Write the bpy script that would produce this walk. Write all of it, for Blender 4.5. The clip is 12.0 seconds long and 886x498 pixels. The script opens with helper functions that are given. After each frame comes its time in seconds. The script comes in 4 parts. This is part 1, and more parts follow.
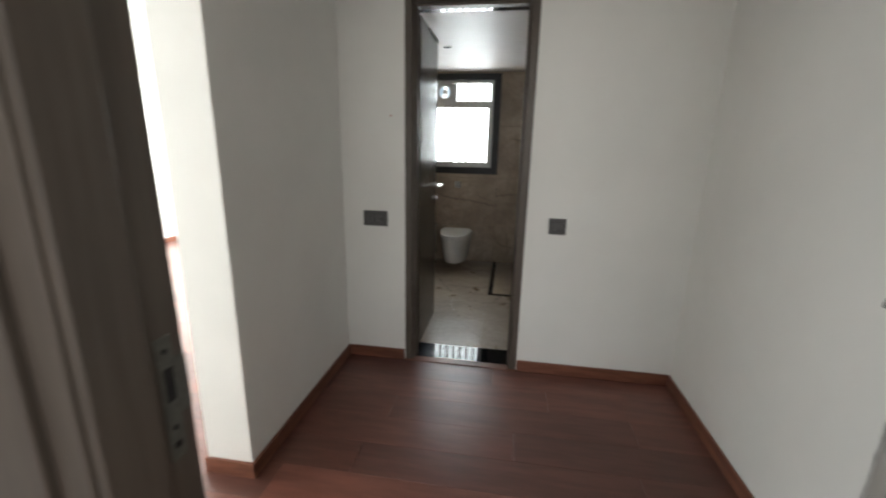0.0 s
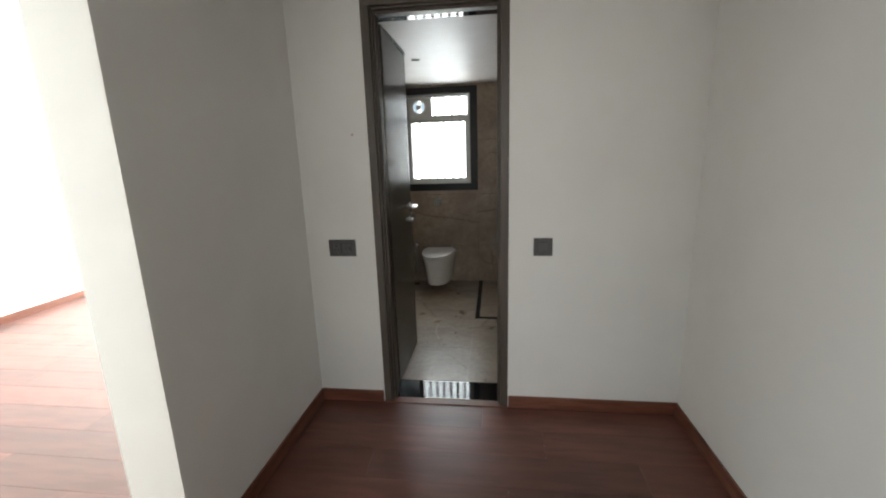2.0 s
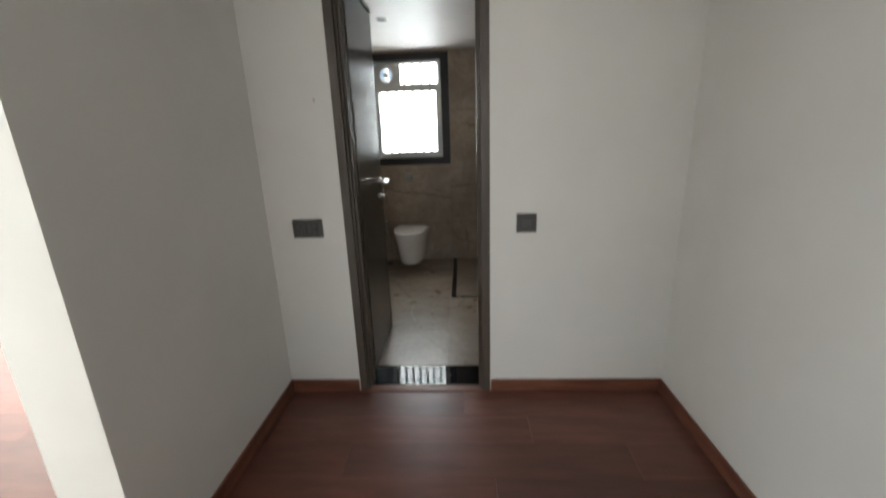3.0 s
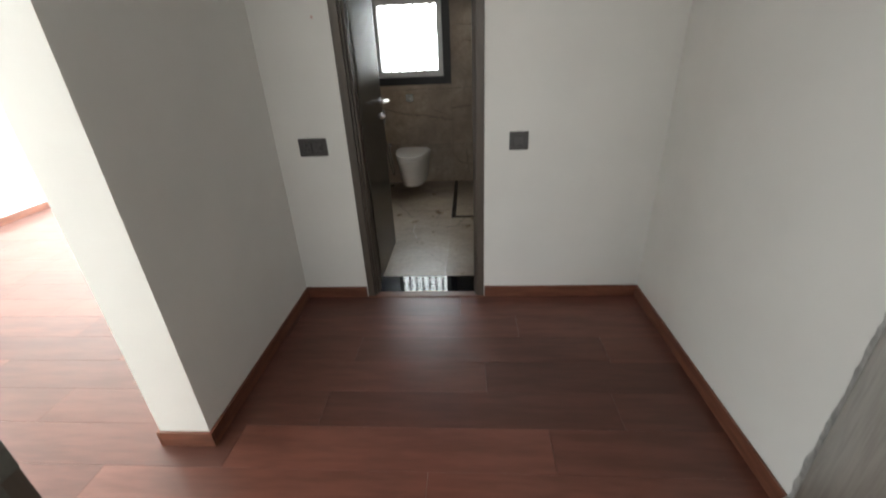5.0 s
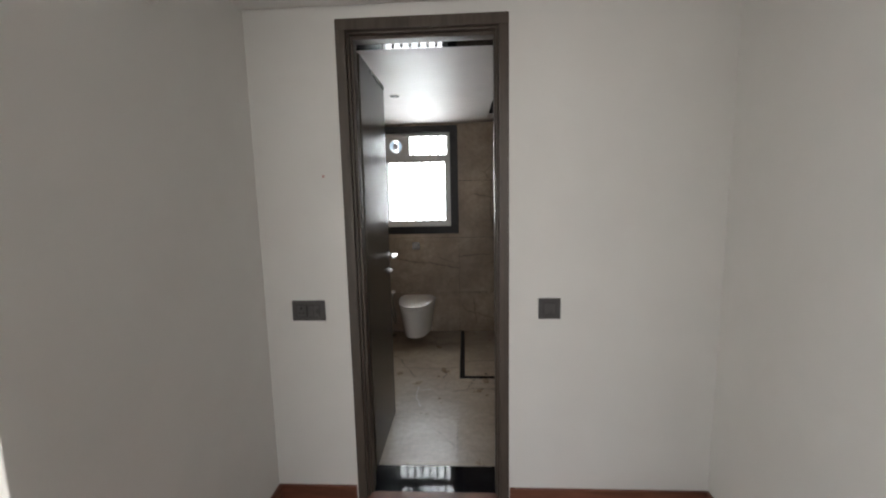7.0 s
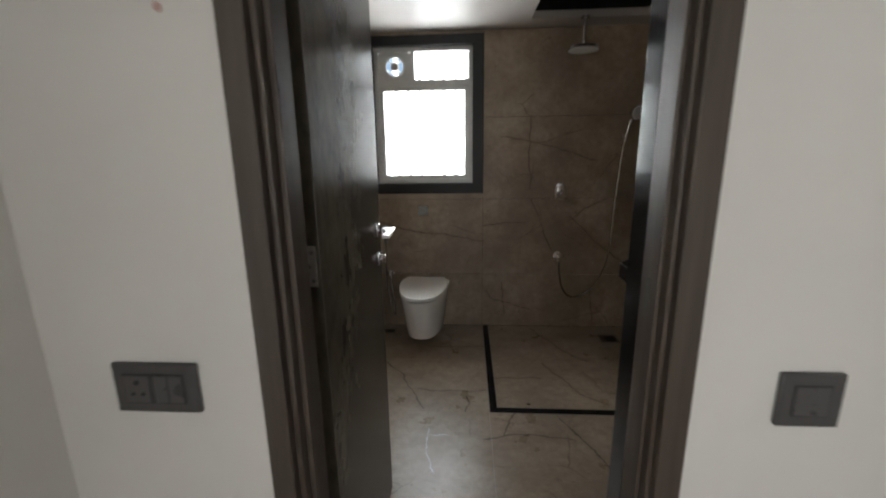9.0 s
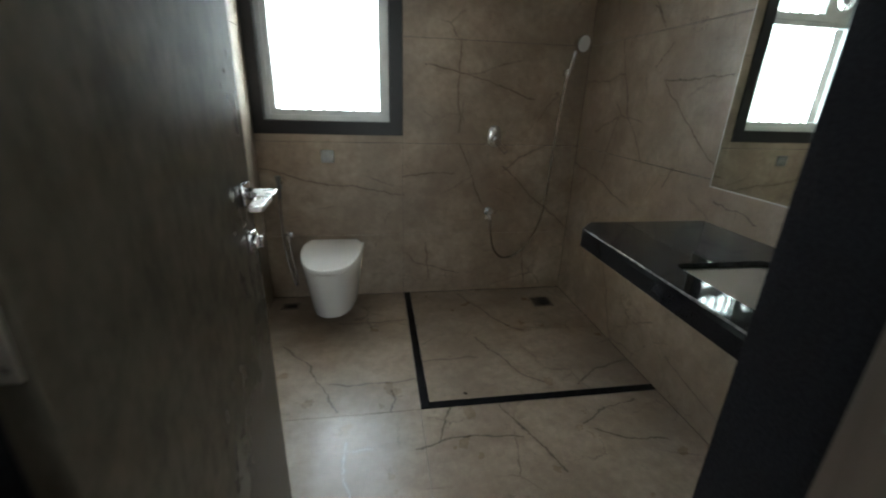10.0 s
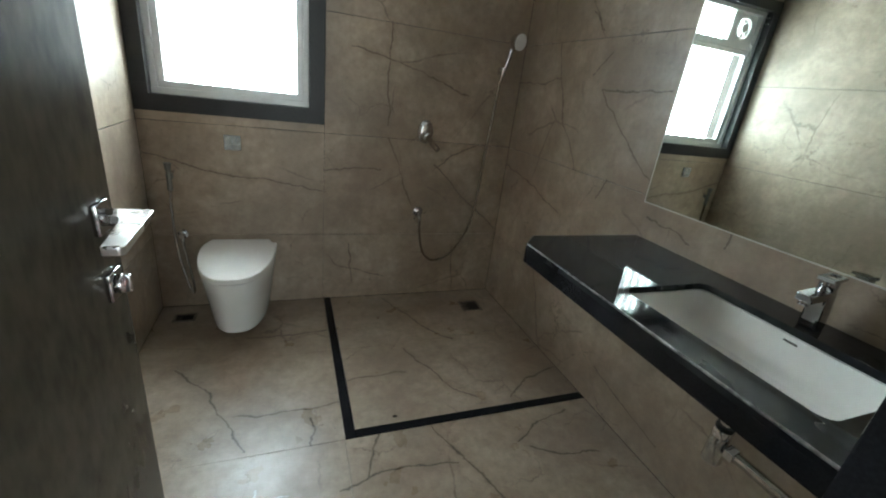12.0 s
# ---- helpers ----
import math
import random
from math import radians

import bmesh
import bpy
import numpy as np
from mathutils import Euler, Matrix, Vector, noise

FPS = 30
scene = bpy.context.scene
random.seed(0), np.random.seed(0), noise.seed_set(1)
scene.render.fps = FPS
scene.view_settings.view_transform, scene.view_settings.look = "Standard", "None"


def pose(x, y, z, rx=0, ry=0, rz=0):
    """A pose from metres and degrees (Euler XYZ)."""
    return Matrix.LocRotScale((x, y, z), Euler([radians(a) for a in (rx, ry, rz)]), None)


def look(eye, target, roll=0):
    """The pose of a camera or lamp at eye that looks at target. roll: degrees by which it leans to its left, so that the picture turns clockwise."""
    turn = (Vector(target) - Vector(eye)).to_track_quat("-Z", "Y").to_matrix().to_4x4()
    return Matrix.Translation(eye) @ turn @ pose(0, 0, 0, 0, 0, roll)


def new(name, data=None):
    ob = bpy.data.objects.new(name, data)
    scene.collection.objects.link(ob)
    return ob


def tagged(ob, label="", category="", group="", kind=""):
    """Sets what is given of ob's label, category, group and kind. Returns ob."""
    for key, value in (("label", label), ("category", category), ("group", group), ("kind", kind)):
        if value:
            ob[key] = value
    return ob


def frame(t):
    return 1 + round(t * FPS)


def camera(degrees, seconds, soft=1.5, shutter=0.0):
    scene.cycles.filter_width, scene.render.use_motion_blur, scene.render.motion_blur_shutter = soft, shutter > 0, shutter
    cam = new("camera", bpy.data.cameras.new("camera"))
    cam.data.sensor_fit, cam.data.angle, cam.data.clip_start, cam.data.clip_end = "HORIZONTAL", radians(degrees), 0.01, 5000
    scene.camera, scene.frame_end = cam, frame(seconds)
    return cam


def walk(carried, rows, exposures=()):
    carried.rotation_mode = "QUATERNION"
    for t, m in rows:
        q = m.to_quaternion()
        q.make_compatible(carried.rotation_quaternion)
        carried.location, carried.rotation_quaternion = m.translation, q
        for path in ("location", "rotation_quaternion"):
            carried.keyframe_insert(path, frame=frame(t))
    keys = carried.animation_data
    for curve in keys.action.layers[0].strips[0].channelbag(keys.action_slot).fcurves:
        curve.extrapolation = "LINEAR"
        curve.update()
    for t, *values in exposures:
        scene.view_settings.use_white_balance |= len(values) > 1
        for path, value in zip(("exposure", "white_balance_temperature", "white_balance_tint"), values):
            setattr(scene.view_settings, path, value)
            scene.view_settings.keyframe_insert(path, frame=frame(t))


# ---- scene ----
cam = camera(94.6, 12.0, soft=2.0, shutter=0.5)
PATH = [
    (0, (0.205, -2.327, 1.359), (-0.093, -0.414, 0.859), 1.2),
    (0.3, (0.241, -2.293, 1.353), (0.103, -0.365, 0.84), 0.9),
    (0.5, (0.257, -2.299, 1.357), (0.144, -0.371, 0.838), 0.5),
    (0.8, (0.278, -2.26, 1.368), (0.14, -0.337, 0.836), -0.4),
    (1, (0.251, -2.243, 1.361), (0.091, -0.314, 0.858), -0.8),
    (1.5, (0.256, -2.167, 1.375), (0.013, -0.23, 0.939), -0.9),
    (2, (0.243, -2.075, 1.376), (-0.006, -0.139, 0.941), -1.7),
    (2.5, (0.193, -1.95, 1.383), (0.012, 0.009, 1.026), -2.0),
    (3, (0.191, -1.918, 1.35), (0.087, 0.002, 0.798), -2.0),
    (3.5, (0.214, -1.981, 1.336), (0.117, -0.238, 0.359), -2.1),
    (3.7, (0.21, -2.027, 1.338), (0.096, -0.329, 0.287), -3.0),
    (5.3, (0.243, -2.103, 1.359), (0.098, -0.246, 0.63), -2.3),
    (5.5, (0.245, -2.095, 1.385), (0.091, -0.192, 0.789), -2.1),
    (6, (0.195, -2.009, 1.405), (0.104, -0.045, 1.037), -0.1),
    (6.5, (0.139, -1.903, 1.417), (0.073, 0.076, 1.131), -0.1),
    (7, (0.128, -1.739, 1.414), (0.021, 0.241, 1.153), -1.2),
    (7.2, (0.129, -1.634, 1.417), (-0.011, 0.347, 1.176), -0.6),
    (9, (-0.039, -0.604, 1.297), (-0.162, 1.342, 0.852), -0.8),
    (9.3, (-0.041, -0.454, 1.286), (-0.131, 1.475, 0.767), 0.4),
    (9.5, (-0.052, -0.343, 1.252), (-0.062, 1.587, 0.729), 1.5),
    (10, (-0.086, -0.107, 1.244), (0.222, 1.744, 0.552), 1.9),
    (10.5, (-0.108, 0.002, 1.241), (0.351, 1.813, 0.527), 4.2),
    (11, (-0.093, 0.066, 1.246), (0.42, 1.862, 0.532), 4.4),
    (11.5, (-0.097, 0.096, 1.263), (0.627, 1.823, 0.56), 7.9),
    (12, (-0.105, 0.091, 1.264), (0.589, 1.824, 0.547), 7.1),
]
walk(cam, [(t, look(eye, target, roll)) for t, eye, target, roll in PATH],
     exposures=[(0.0, 0.28, 6450, 10), (6.2, 0.32, 6500, 11), (7.2, 0.38, 6500, 14), (8.9, 0.38, 6500, 12), (9.1, 0.34, 6500, 11), (9.5, 0.2, 6350, 8), (10.0, 0.98, 6000, 2), (10.6, 1.4, 5900, 0), (12.0, 1.48, 5850, -1)])

# ---- light ----
world = bpy.data.worlds.new("sky")
scene.world = world
world.use_nodes = True
sky = world.node_tree.nodes.new("ShaderNodeTexSky")
sky.sky_type, sky.sun_disc = "NISHITA", False
sky.sun_elevation, sky.sun_rotation = radians(50), radians(200)
world.node_tree.links.new(sky.outputs[0], world.node_tree.nodes["Background"].inputs[0])
world.node_tree.nodes["Background"].inputs[1].default_value = 0.1

sun = new("sun", bpy.data.lights.new("sun", "SUN"))
sun.data.energy, sun.data.angle, sun.data.color = 2.0, radians(0.5), (1.0, 0.95, 0.88)
sun.matrix_world = pose(0, 0, 8, 40, 0, -20)


def window_light(name, m, width, height, watts, colour):
    """An area lamp in an opening: sky light or added fill."""
    ob = new(name, bpy.data.lights.new(name, "AREA"))
    ob.data.shape, ob.data.size, ob.data.size_y = "RECTANGLE", width, height
    ob.data.energy, ob.data.color = watts, colour
    ob.matrix_world = m
    return ob


BATH_WATTS, BEDROOM_WATTS, NORTH_FILL_WATTS, HALL_FILL_WATTS = 155.0, 94.0, 345.0, 21.5
window_light("bathroom_window_light", pose(0.15, 2.88, 1.60, -90, 0, 0), 2.5, 1.8, BATH_WATTS, (0.93, 0.98, 1.0))
window_light("bedroom_window_light", pose(-4.34, -1.15, 1.30, 0, -90, 0), 2.2, 2.7, BEDROOM_WATTS, (0.96, 1.0, 0.98))
# second bedroom lamp, added out of view for more bounce and floor glare
window_light("bedroom_end_fill_light", pose(-2.75, 3.09, 1.35, -90, 0, 0), 2.2, 2.0, NORTH_FILL_WATTS, (0.96, 1.0, 0.98))
# fill lamp added in the unseen hall to brighten the passage
window_light("hall_fill_light", pose(0.17, -4.15, 1.45, 90, 0, 0), 1.6, 1.8, HALL_FILL_WATTS, (1.0, 0.98, 0.95))


# ---- materials ----
def node(nt, kind, links=(), **attrs):
    made = nt.nodes.new("ShaderNode" + kind)
    for key, value in attrs.items():
        setattr(made, key, value)
    for socket, value in dict(links).items():
        if isinstance(value, bpy.types.NodeSocket):
            nt.links.new(value, made.inputs[socket])
        else:
            made.inputs[socket].default_value = value
    return made


def surface(name, colour, rough=0.5, metal=0.0, **more):
    m = bpy.data.materials.new(name)
    m.use_nodes = True
    b = m.node_tree.nodes["Principled BSDF"]
    b.inputs["Base Color"].default_value = (*colour, 1)
    b.inputs["Roughness"].default_value = rough
    b.inputs["Metallic"].default_value = metal
    for key, value in more.items():
        b.inputs[key.replace("_", " ")].default_value = value
    return m, m.node_tree, b


def ramp(nt, factor, low, high, a, b):
    """Mix of two colours as factor goes from low to high."""
    r = node(nt, "MapRange", {0: factor, 1: low, 2: high}, interpolation_type="SMOOTHSTEP")
    return node(nt, "Mix", {0: r.outputs[0], 6: a, 7: b}, data_type="RGBA").outputs[2]


def noise_of(nt, vector, scale, detail=4.0, rough=0.55):
    return node(nt, "TexNoise", {"Vector": vector, "Scale": scale, "Detail": detail, "Roughness": rough}).outputs["Fac"]


def place(nt):
    return node(nt, "NewGeometry").outputs["Position"]


def bump(nt, b, height, strength, distance=0.002):
    nt.links.new(node(nt, "Bump", {"Strength": strength, "Distance": distance, "Height": height}).outputs[0], b.inputs["Normal"])


def plain(name, colour, rough=0.5, metal=0.0, vary=0.12, scale=9.0, grain=0.15, **more):
    """A colour with soft uneven tone and fine relief."""
    m, nt, b = surface(name, colour, rough, metal, **more)
    p = place(nt)
    lo, hi = [c * (1 - vary) for c in colour], [min(1, c * (1 + vary)) for c in colour]
    nt.links.new(ramp(nt, noise_of(nt, p, scale), 0.3, 0.7, (*lo, 1), (*hi, 1)), b.inputs["Base Color"])
    r = node(nt, "MapRange", {0: noise_of(nt, p, scale * 3.1), 1: 0.3, 2: 0.7, 3: max(0.02, rough * 0.85), 4: min(1, rough * 1.15)})
    nt.links.new(r.outputs[0], b.inputs["Roughness"])
    if grain:
        bump(nt, b, noise_of(nt, p, 220.0), grain)
    return m


def streaked(name, dark, light, rough, stretch, scale, coat=0.0, grain=0.2, per_piece=0.0):
    """Wood: streaks along the axis in which stretch is small."""
    m, nt, b = surface(name, dark, rough)
    p = place(nt)
    rnd = node(nt, "ObjectInfo").outputs["Random"]
    shift = node(nt, "VectorMath", {0: p, 1: node(nt, "CombineXYZ", {0: node(nt, "Math", {0: rnd, 1: 37.0}, operation="MULTIPLY").outputs[0], 1: 0.43, 2: 3.37}).outputs[0]}).outputs[0]
    q = node(nt, "VectorMath", {0: shift, 1: stretch}, operation="MULTIPLY").outputs[0]
    wide = noise_of(nt, q, scale, 5.0, 0.6)
    fine = noise_of(nt, q, scale * 2.6, 2.0, 0.5)
    mixed = node(nt, "Math", {0: wide, 1: node(nt, "Math", {0: fine, 1: 0.45}, operation="MULTIPLY").outputs[0]}, operation="ADD").outputs[0]
    colour = ramp(nt, mixed, 0.5, 0.95, (*dark, 1), (*light, 1))
    if per_piece:
        tone = node(nt, "MapRange", {0: rnd, 3: 1 - per_piece, 4: 1 + per_piece}).outputs[0]
        colour = node(nt, "VectorMath", {0: colour, 3: tone}, operation="SCALE").outputs[0]
    nt.links.new(colour, b.inputs["Base Color"])
    smear = noise_of(nt, p, 5.0, 3.0)
    nt.links.new(node(nt, "MapRange", {0: smear, 1: 0.3, 2: 0.7, 3: rough * 0.92, 4: rough * 1.1}).outputs[0], b.inputs["Roughness"])
    b.inputs["Coat Weight"].default_value = coat
    b.inputs["Coat Roughness"].default_value = 0.2
    bump(nt, b, fine, grain, 0.001)
    return m


def stone_tile(name, axes, veins, crack_glints=(), wide=0.0055, gloss=(0.34, 0.48), tint=1.0):
    """Matt taupe porcelain with brown cracks: veins are runs of points in the plane of the two axes."""
    m, nt, b = surface(name, (0.3, 0.25, 0.2), 0.38)
    p = place(nt)
    warp = node(nt, "TexNoise", {"Vector": p, "Scale": 5.0, "Detail": 5.0, "Roughness": 0.65}).outputs["Color"]
    warp = node(nt, "VectorMath", {0: warp, 1: (0.5, 0.5, 0.5)}, operation="SUBTRACT").outputs[0]
    q = node(nt, "VectorMath", {0: warp, 1: (0.075, 0.075, 0.075), 2: p}, operation="MULTIPLY_ADD").outputs[0]
    jag = node(nt, "TexNoise", {"Vector": p, "Scale": 14.0, "Detail": 6.0, "Roughness": 0.78}).outputs["Color"]
    jag = node(nt, "VectorMath", {0: jag, 1: (0.5, 0.5, 0.5)}, operation="SUBTRACT").outputs[0]
    q = node(nt, "VectorMath", {0: jag, 1: (0.024, 0.024, 0.024), 2: q}, operation="MULTIPLY_ADD").outputs[0]
    cloud = noise_of(nt, p, 2.2, 6.0, 0.6)
    tone = ramp(nt, cloud, 0.3, 0.72, (0.270, 0.208, 0.152, 1), (0.48, 0.39, 0.295, 1))
    speck = noise_of(nt, p, 26.0, 4.0, 0.7)
    tone = node(nt, "Mix", {0: node(nt, "MapRange", {0: speck, 1: 0.35, 2: 0.75, 3: 0.0, 4: 0.55}).outputs[0], 6: tone, 7: (0.20, 0.155, 0.117, 1)}, data_type="RGBA").outputs[2]
    smudge = noise_of(nt, p, 8.5, 8.0, 0.72)
    tone = node(nt, "Mix", {0: node(nt, "MapRange", {0: smudge, 1: 0.45, 2: 0.72, 3: 0.0, 4: 0.5}).outputs[0], 6: tone, 7: (0.17, 0.130, 0.096, 1)}, data_type="RGBA").outputs[2]
    # thin wandering cracks everywhere, broken up by a mask
    net = node(nt, "TexVoronoi", {"Vector": q, "Scale": 1.9, "Randomness": 1.0}, feature="DISTANCE_TO_EDGE").outputs["Distance"]
    line = node(nt, "MapRange", {0: net, 1: 0.0, 2: 0.011, 3: 1.0, 4: 0.0}).outputs[0]
    mask = node(nt, "MapRange", {0: noise_of(nt, p, 3.3, 3.0), 1: 0.50, 2: 0.66, 3: 0.0, 4: 0.6}).outputs[0]
    crack = node(nt, "Math", {0: line, 1: mask}, operation="MULTIPLY").outputs[0]
    # finer broken cracks between them
    far_warp = node(nt, "VectorMath", {0: warp, 1: (0.16, 0.16, 0.16), 2: p}, operation="MULTIPLY_ADD").outputs[0]
    fine_net = node(nt, "TexVoronoi", {"Vector": far_warp, "Scale": 4.3, "Randomness": 1.0}, feature="DISTANCE_TO_EDGE").outputs["Distance"]
    fine_line = node(nt, "MapRange", {0: fine_net, 1: 0.0, 2: 0.014, 3: 1.0, 4: 0.0}).outputs[0]
    fine_mask = node(nt, "MapRange", {0: noise_of(nt, p, 4.7, 4.0, 0.6), 1: 0.53, 2: 0.66, 3: 0.0, 4: 0.6}).outputs[0]
    crack = node(nt, "Math", {0: crack, 1: node(nt, "Math", {0: fine_line, 1: fine_mask}, operation="MULTIPLY").outputs[0]}, operation="MAXIMUM").outputs[0]
    # the long dark veins
    split = node(nt, "SeparateXYZ", {0: q}).outputs
    flat = node(nt, "CombineXYZ", {0: split[axes[0]], 1: split[axes[1]]}).outputs[0]
    def distance_to(runs, nearest=None):
        for (ax, ay), (bx, by) in (pair for run in runs for pair in zip(run, run[1:])):
            dx, dy = bx - ax, by - ay
            rel = node(nt, "VectorMath", {0: flat, 1: (ax, ay, 0)}, operation="SUBTRACT").outputs[0]
            along = node(nt, "VectorMath", {0: rel, 1: (dx, dy, 0)}, operation="DOT_PRODUCT").outputs["Value"]
            along = node(nt, "Math", {0: along, 1: 1 / (dx * dx + dy * dy)}, operation="MULTIPLY", use_clamp=True).outputs[0]
            foot = node(nt, "VectorMath", {0: (dx, dy, 0), 3: along}, operation="SCALE").outputs[0]
            far = node(nt, "VectorMath", {0: rel, 1: foot}, operation="DISTANCE").outputs["Value"]
            nearest = far if nearest is None else node(nt, "Math", {0: nearest, 1: far}, operation="MINIMUM").outputs[0]
        return nearest
    nearest = distance_to(veins)
    if nearest is not None:
        width = node(nt, "MapRange", {0: noise_of(nt, p, 11.0, 3.0), 1: 0.35, 2: 0.7, 3: 0.35 * wide, 4: wide}).outputs[0]
        vein = node(nt, "MapRange", {0: nearest, 1: 0.0, 2: width, 3: 0.95, 4: 0.0}).outputs[0]
        crack = node(nt, "Math", {0: crack, 1: vein}, operation="MAXIMUM").outputs[0]
        halo = node(nt, "MapRange", {0: nearest, 1: 0.0, 2: 0.030, 3: 0.32, 4: 0.0}).outputs[0]
        tone = node(nt, "Mix", {0: halo, 6: tone, 7: (0.20, 0.15, 0.11, 1)}, data_type="RGBA").outputs[2]
    tone = node(nt, "Mix", {0: crack, 6: tone, 7: (0.060, 0.042, 0.030, 1)}, data_type="RGBA").outputs[2]
    # window glints along floor cracks, painted pale into the colour
    if crack_glints:
        glint = node(nt, "MapRange", {0: distance_to(crack_glints), 1: 0.001, 2: 0.0040, 3: 0.5, 4: 0.0}).outputs[0]
        glint = node(nt, "Math", {0: glint, 1: node(nt, "MapRange", {0: speck, 1: 0.35, 2: 0.55}).outputs[0]}, operation="MULTIPLY").outputs[0]
        tone = node(nt, "Mix", {0: glint, 6: tone, 7: (0.75, 0.74, 0.70, 1)}, data_type="RGBA").outputs[2]
    tone = node(nt, "VectorMath", {0: tone, 3: tint}, operation="SCALE").outputs[0]
    nt.links.new(tone, b.inputs["Base Color"])
    nt.links.new(node(nt, "MapRange", {0: noise_of(nt, p, 6.0, 5.0), 1: 0.3, 2: 0.7, 3: gloss[0], 4: gloss[1]}).outputs[0], b.inputs["Roughness"])
    bump(nt, b, node(nt, "Math", {0: speck, 1: crack}, operation="SUBTRACT").outputs[0], 0.12, 0.001)
    return m


FLOOR_VEINS = [
    [(0.43, 2.34), (0.62, 1.94), (0.72, 1.84)], [(0.43, 1.80), (0.58, 1.47), (0.67, 1.39)],
    [(-0.59, 1.82), (-0.43, 1.62), (-0.33, 1.39), (-0.28, 1.30)], [(0.41, 1.27), (0.50, 1.08), (0.57, 0.91)],
    [(-0.33, 1.48), (-0.11, 1.47), (0.07, 1.48)], [(0.03, 1.07), (0.27, 1.11), (0.46, 1.09)], [(0.11, 1.62), (0.39, 1.63)],
    [(0.74, 1.12), (0.84, 1.18), (1.03, 1.23)], [(0.77, 1.09), (0.88, 1.02), (1.03, 1.0)], [(0.82, 1.35), (0.96, 1.46), (1.17, 1.52)],
    [(-0.05, 1.29), (-0.03, 1.35), (-0.05, 1.42)], [(-0.31, 2.02), (0.07, 2.03)], [(0.14, 1.09), (0.17, 1.20), (0.19, 1.27)],
]
NORTH_VEINS = [
    [(0.20, 1.43), (0.40, 1.39), (0.69, 1.31)], [(0.41, 0.98), (0.48, 0.81), (0.58, 0.60)], [(0.07, 0.79), (0.38, 0.81)],
    [(-0.76, 0.84), (-0.67, 0.81), (-0.44, 0.75), (0.07, 0.67)], [(0.09, 0.29), (0.16, 0.21), (0.44, 0.14)],
    [(0.69, 0.86), (0.98, 0.60), (1.16, 0.46)], [(0.88, 0.33), (0.90, 0.03)], [(0.39, 1.56), (0.40, 1.05)],
    [(0.70, 0.83), (0.80, 0.91), (0.94, 0.97)], [(0.21, 0.36), (0.23, 0.10)], [(0.69, 1.31), (0.86, 1.25)],
]
EAST_VEINS = [
    [(2.05, 1.55), (1.89, 1.18), (1.73, 0.99)], [(1.67, 1.35), (1.48, 1.19), (1.27, 1.02)], [(1.67, 1.35), (1.29, 1.35)],
    [(2.40, 1.35), (1.98, 1.38)], [(2.40, 0.89), (2.05, 0.82), (1.78, 0.75)], [(1.25, 0.91), (1.04, 0.87)],
    [(1.85, 1.72), (1.73, 1.56)], [(1.90, 0.41), (1.68, 0.0)], [(1.27, 0.18), (0.89, 0.11)],
    [(1.50, 0.98), (1.54, 0.90)], [(1.75, 1.41), (1.65, 1.49)], [(0.92, 0.90), (0.92, 0.96)], [(1.83, 1.67), (1.73, 1.58)],
]

PAINT = plain("wall_paint", (0.785, 0.782, 0.752), 0.75, vary=0.02, scale=2.5, grain=0.25)
BEDROOM_PAINT = plain("bedroom_paint", (0.80, 0.80, 0.78), 0.75, vary=0.02, scale=2.5, grain=0.2)
CEILING_PAINT = plain("ceiling_paint", (0.80, 0.79, 0.77), 0.8, vary=0.02, scale=2.0)
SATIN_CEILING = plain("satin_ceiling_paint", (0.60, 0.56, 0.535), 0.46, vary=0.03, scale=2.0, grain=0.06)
# near-black colour holds the shade inside the ceiling void
VOID_SHADE = plain("shaded_void", (0.03, 0.03, 0.032), 0.9, vary=0.3)
PLANK = streaked("red_brown_plank", (0.096, 0.030, 0.018), (0.146, 0.049, 0.031), 0.3, (0.5, 3.4, 1.0), 5.0, coat=0.0, grain=0.0, per_piece=0.32)
for _key, _value in (("Specular IOR Level", 0.46), ("Sheen Weight", 0.07), ("Sheen Roughness", 0.6)):   # pale sheen standing in for window glare on the floor
    PLANK.node_tree.nodes["Principled BSDF"].inputs[_key].default_value = _value
SKIRTING = streaked("skirting_wood", (0.125, 0.044, 0.026), (0.215, 0.084, 0.050), 0.4, (1.0, 1.0, 9.0), 4.0, coat=0.1)
LAMINATE, _nt, _b = surface("dark_door_laminate", (0.09, 0.078, 0.06), 0.23)
_mottle = noise_of(_nt, place(_nt), 9.0, 3.0, 0.6)
_thread = noise_of(_nt, node(_nt, "VectorMath", {0: place(_nt), 1: (1.0, 1.0, 0.45)}, operation="MULTIPLY").outputs[0], 60.0, 2.0, 0.5)
_both = node(_nt, "Math", {0: _mottle, 1: _thread}, operation="ADD").outputs[0]
_nt.links.new(ramp(_nt, _both, 0.55, 1.45, (0.070, 0.063, 0.048, 1), (0.116, 0.103, 0.079, 1)), _b.inputs["Base Color"])
_b.inputs["Specular IOR Level"].default_value = 0.33
_flat = node(_nt, "VectorMath", {0: place(_nt), 1: (0.0, 1.0, 1.0)}, operation="MULTIPLY").outputs[0]
_dots = node(_nt, "TexVoronoi", {"Vector": _flat, "Scale": 4.5, "Randomness": 1.0}).outputs["Distance"]
_spot = node(_nt, "MapRange", {0: _dots, 1: 0.008, 2: 0.016, 3: 0.8, 4: 0.0}).outputs[0]
_film = node(_nt, "MapRange", {0: noise_of(_nt, place(_nt), 3.1, 7.0, 0.68), 1: 0.5, 2: 0.75, 3: 0.0, 4: 0.4}).outputs[0]
_was = _b.inputs["Base Color"].links[0].from_socket
